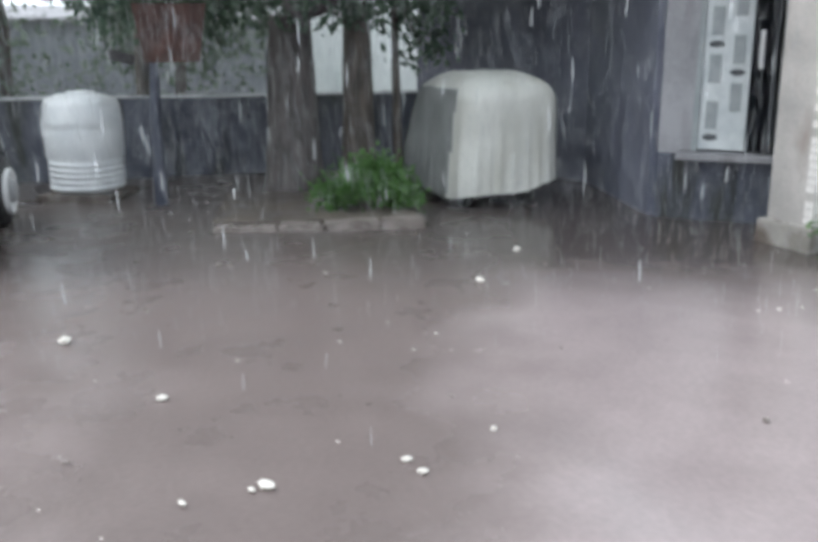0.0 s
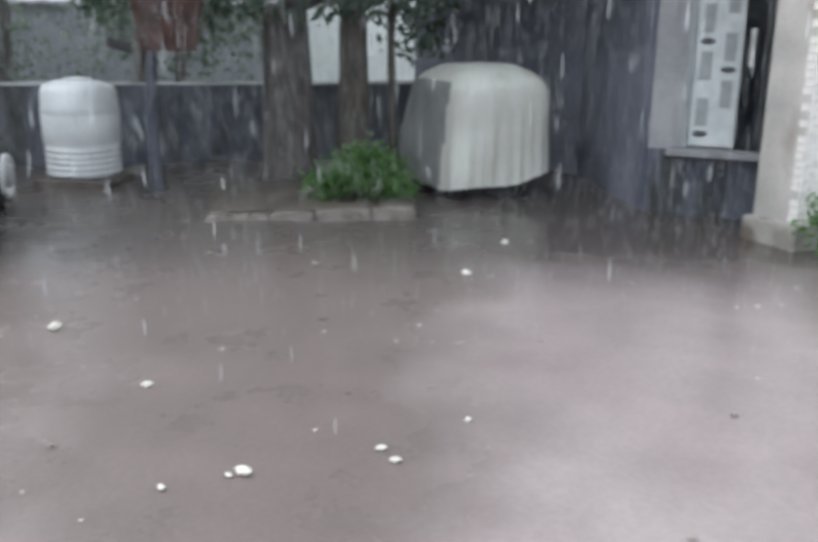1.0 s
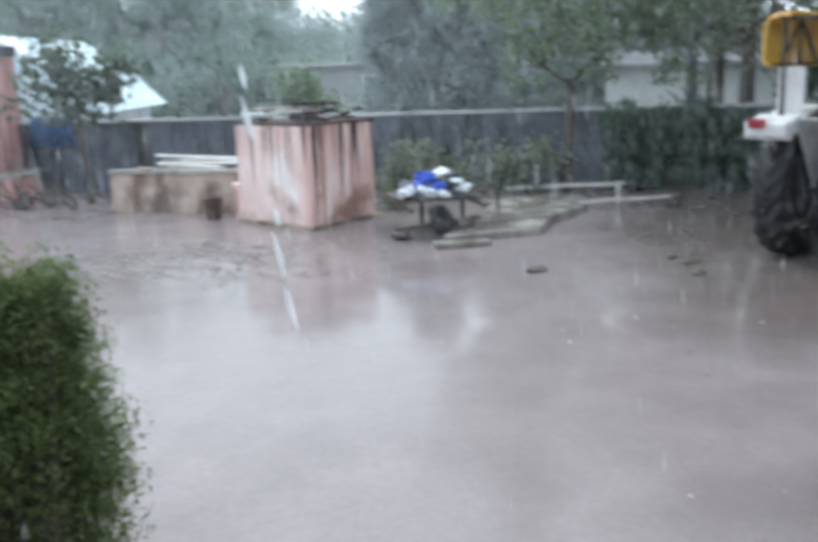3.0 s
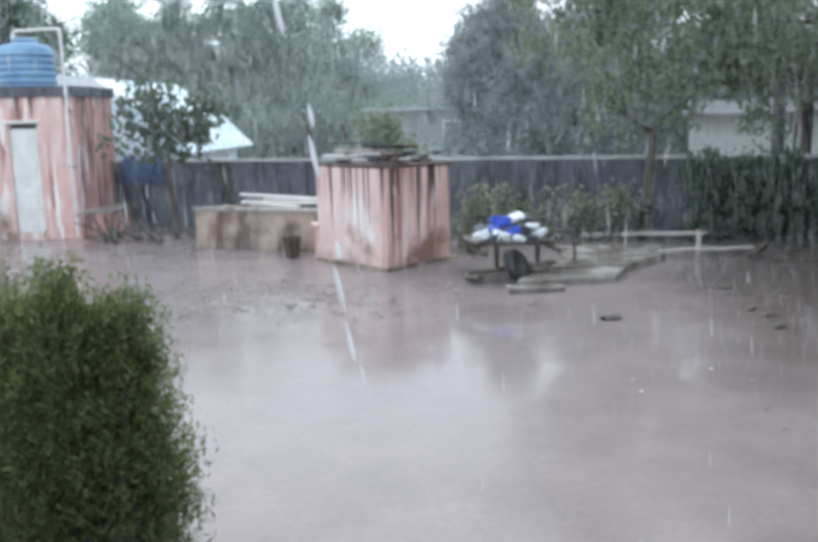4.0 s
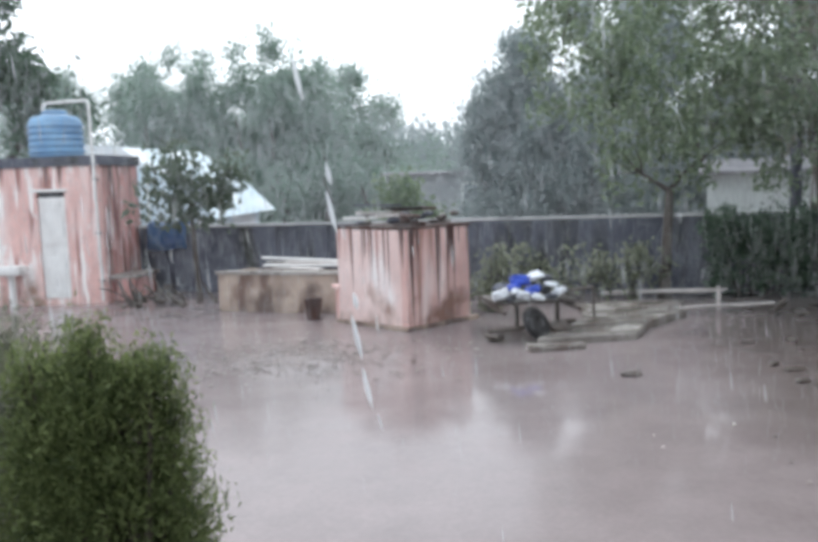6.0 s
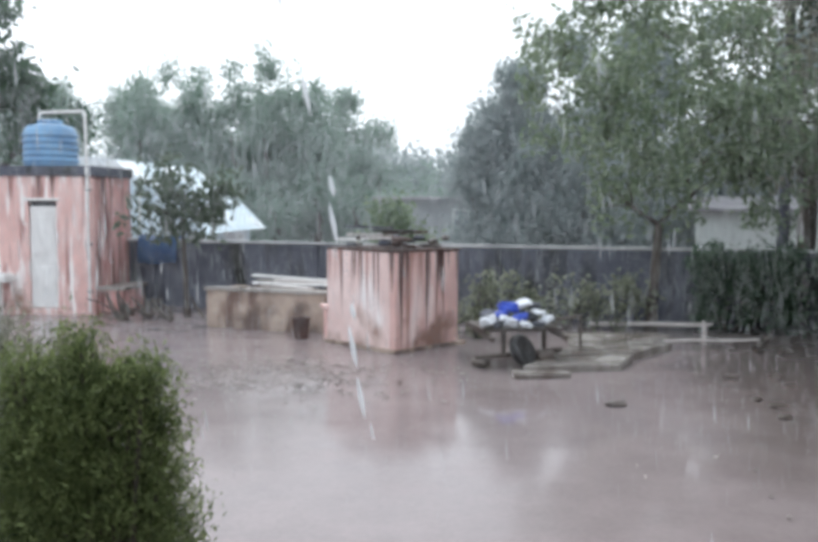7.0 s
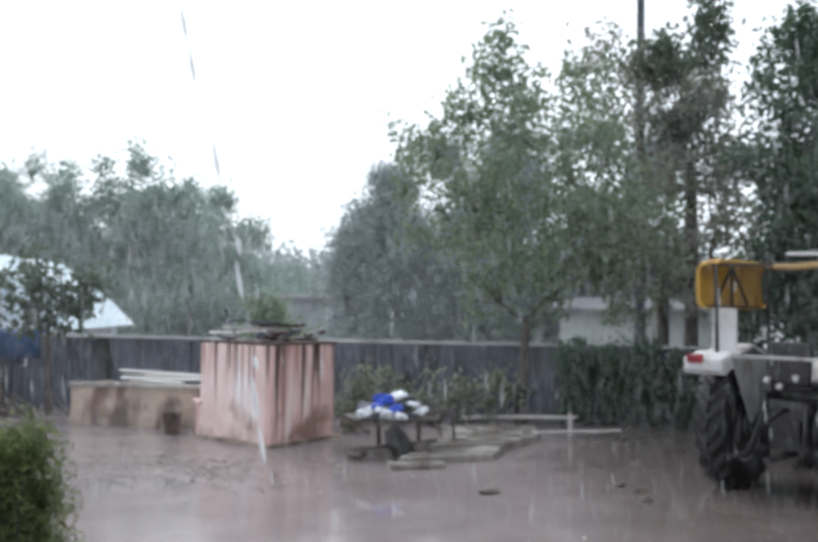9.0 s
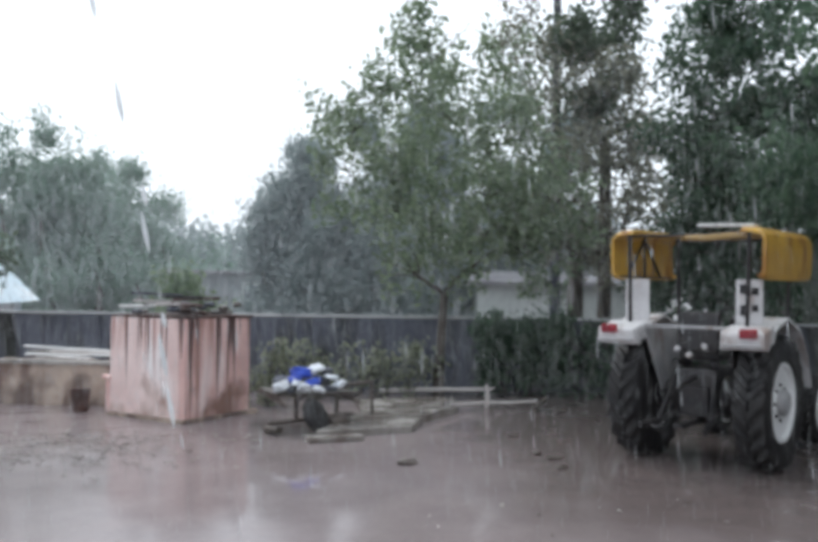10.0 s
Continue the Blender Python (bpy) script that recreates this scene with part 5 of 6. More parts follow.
thuja("thuja_bush", "second thuja bush with browned sprays", (-1.72, 3.45, 0), [(0, 0, 0.2, 0.3), (0, 0, 0.6, 0.3), (0.05, 0, 0.9, 0.25), (0.0, 0.03, 1.15, 0.18), (-0.07, 0, 0.8, 0.28), (0.05, 0, 1.32, 0.1)], 30000, 33, "thujapale")


# ---- far side of the yard ----
def bundle_cart():
    t = thing("hand_cart", "low wooden hand cart loaded with bags and a tyre", "cart", (1.2, 10.35, 0), 12)
    bm = bmesh.new()
    for k in range(5):
        box(bm, (-0.28 + 0.2 * k, 0.2, 0.42), (0.18, 0.8, 0.03), bevel=0.005)
    part("cart_bed", bm, "darkwood", t)
    for x in (-0.33, 0.58):
        bm = bmesh.new()
        tube(bm, [(x, -0.35, 0.34), (x, 0.7, 0.38)], 0.03, 8)
        part("rail", bm, "darkwood", t)
    for x, y in ((0.62, 0.5), (0.1, 0.55)):
        bm = bmesh.new()
        box(bm, (x, y, 0.19), (0.05, 0.05, 0.42), bevel=0.006)
        part("leg", bm, "darkwood", t)
    bm = bmesh.new()
    tube(bm, [(-0.5, -0.25, 0.12), (0.1, -0.2, 0.14), (0.62, -0.1, 0.16)], 0.028, 8)
    part("shaft", bm, "darkwood", t)
    bm = bmesh.new()
    tube(bm, [(0.3, 0.2, 0.44), (0.75, 0.25, 0.48), (1.02, 0.25, 0.5)], 0.022, 8)
    tube(bm, [(1.0, 0.25, 0.5), (1.02, 0.25, 0.02)], 0.02, 8)
    part("handle", bm, "darkwood", t)
    rng = random.Random(4)
    loads = [(-0.28, -0.05, 0.52, 0.12, 0.12, 0.10, "sack"), (-0.17, -0.16, 0.49, 0.09, 0.08, 0.07, "damp"), (-0.06, -0.14, 0.52, 0.12, 0.10, 0.09, "sack"),
             (0.0, 0.08, 0.66, 0.15, 0.13, 0.11, "bluesheet"), (0.1, -0.08, 0.55, 0.10, 0.1, 0.09, "bluesheet"), (0.12, -0.22, 0.49, 0.08, 0.07, 0.06, "sack"), (-0.1, 0.02, 0.60, 0.09, 0.08, 0.06, "bluesheet"),
             (0.24, -0.02, 0.56, 0.09, 0.09, 0.10, "damp"), (0.2, 0.12, 0.70, 0.12, 0.1, 0.05, "sack"), (0.36, 0.0, 0.60, 0.10, 0.08, 0.05, "sack"), (0.44, -0.06, 0.52, 0.09, 0.08, 0.07, "sack"),
             (0.36, 0.14, 0.66, 0.08, 0.08, 0.07, "damp"), (0.54, 0.06, 0.52, 0.07, 0.07, 0.06, "damp"), (-0.2, 0.14, 0.55, 0.13, 0.14, 0.09, "damp"), (0.3, -0.18, 0.48, 0.09, 0.07, 0.05, "damp")]
    tone = {"sack": "crumpled white plastic bag on the hand cart", "damp": "dark soaked bag on the hand cart", "bluesheet": "crumpled blue plastic bag on the hand cart"}
    for i, (x, y, z, sx, sy, sz, m) in enumerate(loads):
        bm = bmesh.new()
        # a squared, creased bundle with flat facets
        for v in bmesh.ops.create_icosphere(bm, subdivisions=3, radius=1)["verts"]:
            k = sum(abs(c) ** 9 for c in v.co) ** (-1 / 9)
            v.co = v.co * k * (1 + 0.35 * noise.noise(v.co * 1.7 + Vector((i, 0, 0)))) + Vector(noise.noise_vector(v.co * 3.5 + Vector((0, i, 0)))) * 0.25
        bmesh.ops.scale(bm, vec=(sx * 0.8, sy * 0.7, sz * 0.5), verts=bm.verts)
        ob = part("bag", bm, m)
        ob.matrix_world = t.matrix_world @ pose(x, y, z, rng.uniform(-22, 22), rng.uniform(-22, 22), rng.uniform(-40, 40))
        tagged(ob, tone[m], "bag", "bags on the cart")
    for x, y, z, s in ((0.26, 0.1, 0.08, 0.14), (0.5, 0.05, 0.05, 0.12), (-0.4, -0.1, 0.04, 0.14)):
        bm = bmesh.new()
        blob(bm, (0, 0, 0), (s, s * 0.7, z), 3, 0.14, 5.0)
        ob = part("soaked_sack", bm, "soil", smooth=True)
        ob.matrix_world = t.matrix_world @ pose(x, y, z * 0.9, 0, 0, x * 200)
        tagged(ob, "dark soaked sack pushed under the cart", "sack", "sacks under the cart")
    bm = bmesh.new()
    m = pose(0.06, -0.30, 0.19, 62, 0, 38)
    lathe(bm, [(0.02, -0.02), (0.08, -0.05), (0.17, -0.055), (0.20, -0.03), (0.20, 0.03), (0.17, 0.055), (0.08, 0.05), (0.02, 0.02)], 28, m)
    part("wheel", bm, "rubber", t, "muddy black front wheel")
    bm = bmesh.new()
    blob(bm, (0.42, -0.1, 0.09), (0.17, 0.12, 0.09), 2, 0.1)
    ob = part("stone", bm, "soil")
    ob.matrix_world = t.matrix_world
    tagged(ob, "dark wet stone under the cart", "stone")


def slabs():
    spec = [([(1.3, 9.75), (2.45, 9.95), (2.75, 10.55), (1.55, 10.35)], 0.07, "worn wet concrete slab at the water's edge"),
            ([(1.75, 10.45), (2.8, 10.62), (3.45, 11.35), (2.2, 11.25)], 0.10, "wet concrete slab with a broken edge"),
            ([(2.1, 11.35), (3.4, 11.45), (3.7, 12.3), (2.2, 12.4)], 0.08, "muddy concrete slab by the wall"),
            ([(1.15, 9.4), (1.8, 9.5), (1.75, 9.66), (1.15, 9.64)], 0.03, "thin broken cement piece in the water")]
    for pl, h, lab in spec:
        bm = bmesh.new()
        prism(bm, pl, -0.1, h)
        bmesh.ops.bevel(bm, geom=[e for e in bm.edges], offset=0.012, segments=1, affect='EDGES')
        bmesh.ops.subdivide_edges(bm, edges=list(bm.edges), cuts=3, use_grid_fill=True)
        rumple(bm, 0.03, 2.3)
        tagged(part("slab", bm, "slab"), lab, "slab", "slabs by the cart")
    for (a, b, r, lab) in (((3.4, 11.55, 0.07), (4.75, 11.75, 0.07), 0.026, "long pale pole lying in the mud"), ((2.7, 13.05, 0.1), (4.5, 12.85, 0.12), 0.036, "wet log lying along the wall"), ((4.5, 11.2, 0.03), (4.85, 11.6, 0.14), 0.045, "short plank leaning on a stone")):
        bm = bmesh.new()
        A, B = Vector(a), Vector(b)
        tube(bm, [A, A.lerp(B, 0.35) + Vector((0, 0, 0.01)), A.lerp(B, 0.7) - Vector((0, 0.02, 0)), B], [r, r * 0.9, r * 0.95, r * 0.8], 8)
        tagged(part("log", bm, "darkwood" if a[2] < 0.05 else "palewood"), lab, "log")
    for x, y, l, r in ((1.98, 8.14, 0.12, 15), (3.37, 7.64, 0.1, 40), (3.55, 9.45, 0.1, 10), (4.05, 9.5, 0.12, 70), (3.5, 8.1, 0.13, 25), (4.0, 9.0, 0.09, 0), (3.4, 8.35, 0.08, 50), (4.9, 11.2, 0.12, 30)):
        bm = bmesh.new()
        blob(bm, (0, 0, 0), (l, l * 0.55, 0.03), 2, 0.1)
        ob = part("stone", bm, "soil")
        ob.matrix_world = pose(x, y, 0.008, 0, 0, r)
        tagged(ob, "flat dark stone showing above the water", "stone", "stones in the water")


def low_stake():
    """A short stake that props the pole by the wall."""
    bm = bmesh.new()
    tube(bm, [(0, 0, -0.1), (0.01, 0, 0.15), (0, 0.01, 0.30)], [0.035, 0.032, 0.03], 8)
    ob = part("stake", bm, "palewood")
    ob.matrix_world = pose(4.05, 11.9, 0)
    tagged(ob, "short pale wooden stake in the mud by the slabs", "stake")


bundle_cart()
slabs()
low_stake()


def brush_pile():
    t = thing("brush_pile", "heap of bare wet branches beside the wash-house", "branches", (-4.05, 14.0, 0))
    rng = random.Random(12)
    for k in range(22):
        bm = bmesh.new()
        a = Vector((rng.uniform(-0.8, 0.7), rng.uniform(-0.4, 0.4), 0.03))
        b = a + Vector((rng.uniform(-0.7, 0.7), rng.uniform(-0.3, 0.3), rng.uniform(0.05, 0.5)))
        limb(bm, a, b, rng.uniform(0.018, 0.04), 0.01, k, 0.15, 6, 4)
        part("branch", bm, "bark", t)


brush_pile()
tree("sapling", "small open tree with large dark leaves by the wash-house", (-3.75, 14.5, 0), (-3.8, 14.5, 1.35), 0.045,
     [(-4.25, 14.4, 1.75, 0.42), (-3.4, 14.5, 1.85, 0.42), (-3.85, 14.4, 2.2, 0.45), (-4.35, 14.6, 2.1, 0.28), (-3.15, 14.5, 2.15, 0.28), (-3.8, 14.6, 1.6, 0.4)], 950, 0.085, "leafshade", "bark", 51, droop=0.4, shell=0.5)


def draped_sheet():
    bm = bmesh.new()
    sec = [(-0.2, 0.80), (-0.185, 1.0), (-0.17, 1.22), (-0.1, 1.3), (0.1, 1.3), (0.17, 1.2), (0.18, 0.9)]
    rows = []
    for i in range(25):
        x = -0.5 + 0.8 * i / 24
        rows.append([bm.verts.new((x, y + 0.02 * math.sin(x * 21) * (1.3 - z), z + 0.04 * noise.noise((x * 3, y, 0)))) for y, z in sec])
    for r0, r1 in zip(rows, rows[1:]):
        for k in range(len(sec) - 1):
            bm.faces.new((r0[k], r1[k], r1[k + 1], r0[k + 1]))
    bmesh.ops.solidify(bm, geom=list(bm.faces), thickness=0.01)
    ob = part("plastic_sheet", bm, "darkblue", smooth=True)
    ob.matrix_world = pose(-4.5, 16.02, 0, 0, 0, -15.2)
    tagged(ob, "blue plastic sheet draped over the boundary wall", "sheet")


draped_sheet()

for k, (x, y, cl) in enumerate([(1.0, 12.4, [(0, 0, 0.3, 0.28), (0.1, 0.1, 0.6, 0.22), (-0.15, 0, 0.15, 0.2), (0.0, 0.0, 0.8, 0.15)]),
                                (2.2, 13.1, [(-0.3, 0, 0.3, 0.35), (0.2, 0, 0.4, 0.4), (0.5, 0, 0.55, 0.3), (0, 0.1, 0.7, 0.25)]),
                                (3.1, 13.0, [(-0.2, 0, 0.3, 0.4), (0.3, 0, 0.4, 0.35), (0.1, 0, 0.65, 0.25)]), (1.55, 13.3, [(0, 0, 0.4, 0.35), (0.3, 0, 0.3, 0.3), (0, 0, 0.75, 0.2)])]):
    shrub("wall_shrub", "straggling dusty shrub against the boundary wall", (x, y, 0), cl, 560, 0.05, "shrub", 60 + k, group="shrubs along the wall")
shrub("creeper", "dark creeper hanging over the boundary wall", (4.9, 13.15, 0),
      [(x * 0.5 - 0.9, -0.02 - x * 0.13, z, 0.33) for x in range(1, 4) for z in (0.25, 0.6, 0.9, 1.05 + 0.1 * (x % 2))], 7500, 0.036, "leafdark", 71, "creeper")
shrub("creeper", "dark hedge against the wall behind the tractor", (7.2, 12.2, 0),
      [(x * 0.5 - 1.2, 0.25 - x * 0.14, z, 0.36) for x in range(6) for z in (0.25, 0.6, 0.95)], 5000, 0.04, "leafdark", 72, "hedge")

# ---- trees over the wall ----
tree("tree", "leaning leafy tree before the boundary wall", (3.64, 13.1, 0), (3.76, 13.2, 1.6), 0.078,
     [(3.0, 13.4, 3.6, 0.95), (3.6, 13.6, 4.7, 1.0), (4.6, 13.3, 2.7, 0.9), (4.4, 13.8, 4.0, 1.1), (3.5, 13.2, 2.6, 0.75), (5.4, 13.4, 3.4, 1.0), (5.2, 14.0, 4.6, 1.0), (2.4, 13.8, 4.4, 0.7), (3.9, 13.9, 5.6, 0.75), (5.0, 14.2, 5.5, 0.7), (2.6, 13.6, 3.0, 0.7), (4.2, 13.0, 2.05, 0.55), (3.2, 13.2, 2.0, 0.6), (5.2, 13.2, 2.2, 0.7), (5.9, 13.3, 2.9, 0.6), (3.3, 13.8, 5.7, 0.55), (3.1, 13.6, 5.1, 0.55), (2.2, 13.8, 3.8, 0.45), (4.0, 12.9, 2.35, 0.5), (4.9, 12.95, 2.6, 0.6), (3.5, 12.9, 2.9, 0.55), (4.4, 12.9, 3.3, 0.65), (2.55, 13.8, 4.95, 0.5), (3.45, 13.8, 6.15, 0.45), (2.0, 13.8, 4.5, 0.42)],
     12000, 0.064, "leaf", "bark", 81, droop=0.35, shell=0.42)
tree("tree", "rust-tinged tree beyond the wall", (6.6, 14.6, 0), (6.7, 14.7, 2.2), 0.16,
     [(6.2, 14.4, 3.3, 0.9), (7.0, 14.6, 3.0, 1.0), (6.6, 14.8, 4.6, 1.1), (7.6, 14.6, 4.2, 1.1), (5.9, 14.8, 5.2, 0.9), (7.2, 14.8, 5.6, 0.9), (6.4, 14.2, 2.4, 0.7), (6.0, 14.8, 6.2, 0.7), (5.3, 14.6, 5.9, 0.6), (6.6, 14.8, 6.0, 0.7), (5.5, 14.4, 6.7, 0.35), (7.8, 14.8, 3.2, 0.9), (8.0, 14.8, 4.6, 0.8), (7.7, 14.6, 2.4, 0.7)],
     7200, 0.064, "leafrust", "bark", 83, droop=0.5, shell=0.35)
tree("tree", "tall drooping tree with a dark tufted top", (7.5, 15.2, 0), (7.5, 15.2, 4.5), 0.13,
     [(7.65, 15.0, 7.2, 0.45), (7.75, 15.0, 6.5, 0.4), (7.0, 15.0, 6.2, 0.5), (6.5, 15.2, 6.3, 0.45), (7.2, 15.2, 5.2, 0.8), (7.75, 15.2, 5.6, 0.4), (7.75, 15.0, 7.7, 0.3), (7.8, 15.0, 7.0, 0.32), (7.8, 15.0, 5.9, 0.3), (6.9, 15.1, 6.7, 0.3)],
     3300, 0.075, "leafshade", "bark", 85, droop=1.1, shell=0.2)
tree("tree", "large dark tree behind the tractor", (9.0, 12.2, 0), (9.0, 12.2, 2.0), 0.2,
     [(8.0, 11.6, 3.1, 1.1), (9.2, 11.4, 3.2, 1.2), (8.3, 11.8, 4.6, 1.2), (9.6, 11.8, 4.8, 1.4), (8.9, 12.4, 5.9, 1.3), (10.4, 11.0, 3.8, 1.3), (7.6, 12.2, 3.9, 0.9), (10.6, 11.6, 5.6, 1.4), (9.0, 11.2, 3.0, 0.6), (7.9, 12.9, 2.6, 0.7), (8.4, 13.2, 2.0, 0.8), (7.6, 13.2, 1.9, 0.7), (8.6, 12.8, 3.3, 0.8), (7.9, 10.9, 2.75, 0.7), (8.0, 11.6, 1.7, 0.8), (7.9, 12.4, 2.3, 0.6), (8.5, 12.2, 2.2, 0.6), (7.9, 12.4, 1.6, 0.55), (8.6, 12.0, 1.3, 0.6), (7.6, 12.5, 2.9, 0.5), (7.4, 12.5, 1.75, 0.5), (7.2, 12.8, 2.2, 0.45), (7.1, 12.5, 1.4, 0.4), (7.75, 12.2, 4.7, 0.7), (8.1, 12.2, 5.4, 0.65), (7.5, 12.2, 4.1, 0.55), (8.3, 12.0, 6.2, 0.6), (7.7, 12.0, 3.4, 0.6), (7.45, 12.4, 5.3, 0.5), (7.75, 12.3, 6.0, 0.5)],
     31000, 0.06, "leafdark", "bark", 87, droop=0.4, shell=0.35)
tree("tree", "broad tree beyond the corner of the wall", (12.4, 11.2, 0), (12.4, 11.2, 2.4), 0.2,
     [(11.6, 10.6, 3.4, 1.3), (12.8, 10.4, 3.6, 1.4), (12.2, 11.0, 5.2, 1.6), (13.5, 9.4, 3.8, 1.5), (11.8, 9.6, 3.0, 1.0)], 9000, 0.09, "leafdark", "bark", 89, droop=0.3)
tree("tree", "green tree behind the wash-house", (-9.6, 19.5, 0), (-9.6, 19.5, 2), 0.2,
     [(-9.0, 19.4, 4.2, 1.0), (-9.8, 19.4, 5.0, 1.2), (-8.3, 19.6, 3.4, 0.8), (-10.6, 19.0, 5.6, 1.3), (-8.9, 19.0, 5.9, 0.4)], 6000, 0.11, "leafdark", "bark", 91)

pole = thing("power_pole", "tall grey power pole behind the trees", "pole", (6.95, 16.3, 0))
bm = bmesh.new()
tube(bm, [(0, 0, -0.3), (0, 0, 9.2)], [0.12, 0.07], 10)
part("pole", bm, "damp", pole)
bm = bmesh.new()
box(bm, (0, 0, 8.8), (1.2, 0.08, 0.1), bevel=0.01)
part("crossarm", bm, "iron", pole)


# ---- beyond the wall ----
def tin_shed():
    t = thing("tin_shed", "pale blue-white tin shed with a sloping roof", "shed", (-7.9, 19.6, 0), -6)
    bm = bmesh.new()
    prism(bm, [(0, 0), (2.9, 0), (2.9, 5), (0, 5)], -0.1, 1.2)
    part("shed_wall", bm, "tin", t)
    sec = [(-0.1, 1.2), (3.35, 1.2), (2.7, 1.85), (1.3, 2.85), (0.6, 2.92), (-0.1, 2.9)]
    bm = bmesh.new()
    a = [bm.verts.new((x, -0.05, z)) for x, z in sec]
    b = [bm.verts.new((x, 5.1, z)) for x, z in sec]
    bm.faces.new(a), bm.faces.new(b[::-1])
    for i in range(len(sec)):
        bm.faces.new((a[i], b[i], b[(i + 1) % len(sec)], a[(i + 1) % len(sec)]))
    bmesh.ops.recalc_face_normals(bm, faces=bm.faces)
    part("roof", bm, "tin", t)
    for x in (0.5, 1.2, 1.9, 2.6):
        bm = bmesh.new()
        z1 = 2.85 if x < 1.3 else 2.85 - (x - 1.3) * 0.72
        box(bm, (x, -0.07, (1.2 + z1) / 2), (0.05, 0.04, z1 - 1.25), bevel=0.006)
        part("batten", bm, "farwhite", t)


def low_house(name, label, at, rz, w, d, h, roof, material, windows):
    t = thing(name, label, "house", at, rz)
    bm = bmesh.new()
    prism(bm, [(-w / 2, 0), (w / 2, 0), (w / 2, d), (-w / 2, d)], -0.1, h)
    part("wall", bm, material, t)
    bm = bmesh.new()
    sec = [(-0.25, h), (-0.25, h + 0.08), (d / 2, h + roof), (d + 0.25, h + 0.08), (d + 0.25, h)]
    a = [bm.verts.new((-w / 2 - 0.2, y, z + 0.002)) for y, z in sec]
    b = [bm.verts.new((w / 2 + 0.2, y, z + 0.002)) for y, z in sec]
    bm.faces.new(a), bm.faces.new(b[::-1])
    for i in range(len(sec)):
        bm.faces.new((a[i], b[i], b[(i + 1) % 5], a[(i + 1) % 5]))
    bmesh.ops.recalc_face_normals(bm, faces=bm.faces)
    part("roof", bm, "plaster", t)
    for x, z, ww, hh in windows:
        bm = bmesh.new()
        box(bm, (x, -0.01, z), (ww, 0.06, hh), bevel=0.01)
        win = part("window", bm, "farwhite", t)
        bm = bmesh.new()
        box(bm, (x, -0.035, z), (ww - 0.14, 0.04, hh - 0.14))
        part("pane", bm, "dim", win)


tin_shed()
low_house("far_house", "low grey house in the rain beyond the wall", (0.75, 27.5, 0), 4, 3.4, 4, 2.0, 0.12, "farwall", [(0.8, 1.35, 0.55, 0.75)])
low_house("pale_shed", "pale whitewashed shed seen between the trunks", (8.15, 18.6, 0), -22, 4.0, 3, 1.75, 0.35, "farwhite", [])
low_house("grey_barn", "long grey barn beyond the corner of the yard", (19.2, 17.5, 0), -47, 11, 5, 2.6, 0.5, "barn", [])
# made-up white house that fills the bright sky gaps between the trunks
low_house("white_gap_house", "white house added for the bright gaps between the trunks", (18.2, 8.6, 0), -66, 6, 4, 3.6, 0.5, "farwhite", [(2.2, 1.6, 0.8, 0.9)])

shrub("far_shrub", "round green shrub behind the pink tank", (-0.55, 16.6, 0), [(0, 0, 0.9, 0.5), (0.4, 0, 1.2, 0.5), (0.2, 0.2, 1.65, 0.45), (0.75, 0, 0.9, 0.45)], 2200, 0.07, "leaf", 101)


def far_wood(name, label, spots, size, leaf, seed, per):
    t = thing(name, label, "trees", kind="stuff")
    rng = random.Random(seed)
    cl, bm = [], bmesh.new()
    for x, y, h, r in spots:
        tube(bm, [(x, y, -0.1), (x + 0.2, y, h * 0.35), (x, y, h * 0.6)], [0.16, 0.12, 0.04], 6)
        for k in range(14):
            a, q = rng.uniform(0, 6.28), rng.uniform(0, 1)
            z = h * (0.1 + 0.8 * q)
            rr = r * (1.0 - 0.62 * q)
            cl.append((x + math.cos(a) * rr * 0.6, y + math.sin(a) * rr * 0.5, z, r * (0.62 - 0.32 * q)))
        cl.append((x, y, h * 0.9, r * 0.3))
    part("trunks", bm, "bark", t)
    leaves("crowns", [c[:3] for c in cl], [c[3] for c in cl], per * len(spots), size, leaf, t, seed, shell=0.3, flat=1.0, tuft=4, loose=2.6)


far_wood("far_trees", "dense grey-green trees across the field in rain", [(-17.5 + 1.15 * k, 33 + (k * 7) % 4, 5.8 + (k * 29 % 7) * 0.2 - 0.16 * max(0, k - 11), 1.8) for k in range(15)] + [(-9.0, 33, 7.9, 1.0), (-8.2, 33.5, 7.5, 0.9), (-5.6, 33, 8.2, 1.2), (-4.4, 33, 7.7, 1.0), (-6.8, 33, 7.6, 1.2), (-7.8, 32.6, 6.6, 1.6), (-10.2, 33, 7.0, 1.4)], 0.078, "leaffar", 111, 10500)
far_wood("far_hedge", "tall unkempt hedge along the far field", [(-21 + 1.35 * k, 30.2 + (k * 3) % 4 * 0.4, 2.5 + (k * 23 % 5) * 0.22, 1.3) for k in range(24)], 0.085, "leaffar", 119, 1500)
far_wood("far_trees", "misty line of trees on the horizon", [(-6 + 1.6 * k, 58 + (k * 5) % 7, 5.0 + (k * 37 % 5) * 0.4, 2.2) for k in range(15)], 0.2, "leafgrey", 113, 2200)
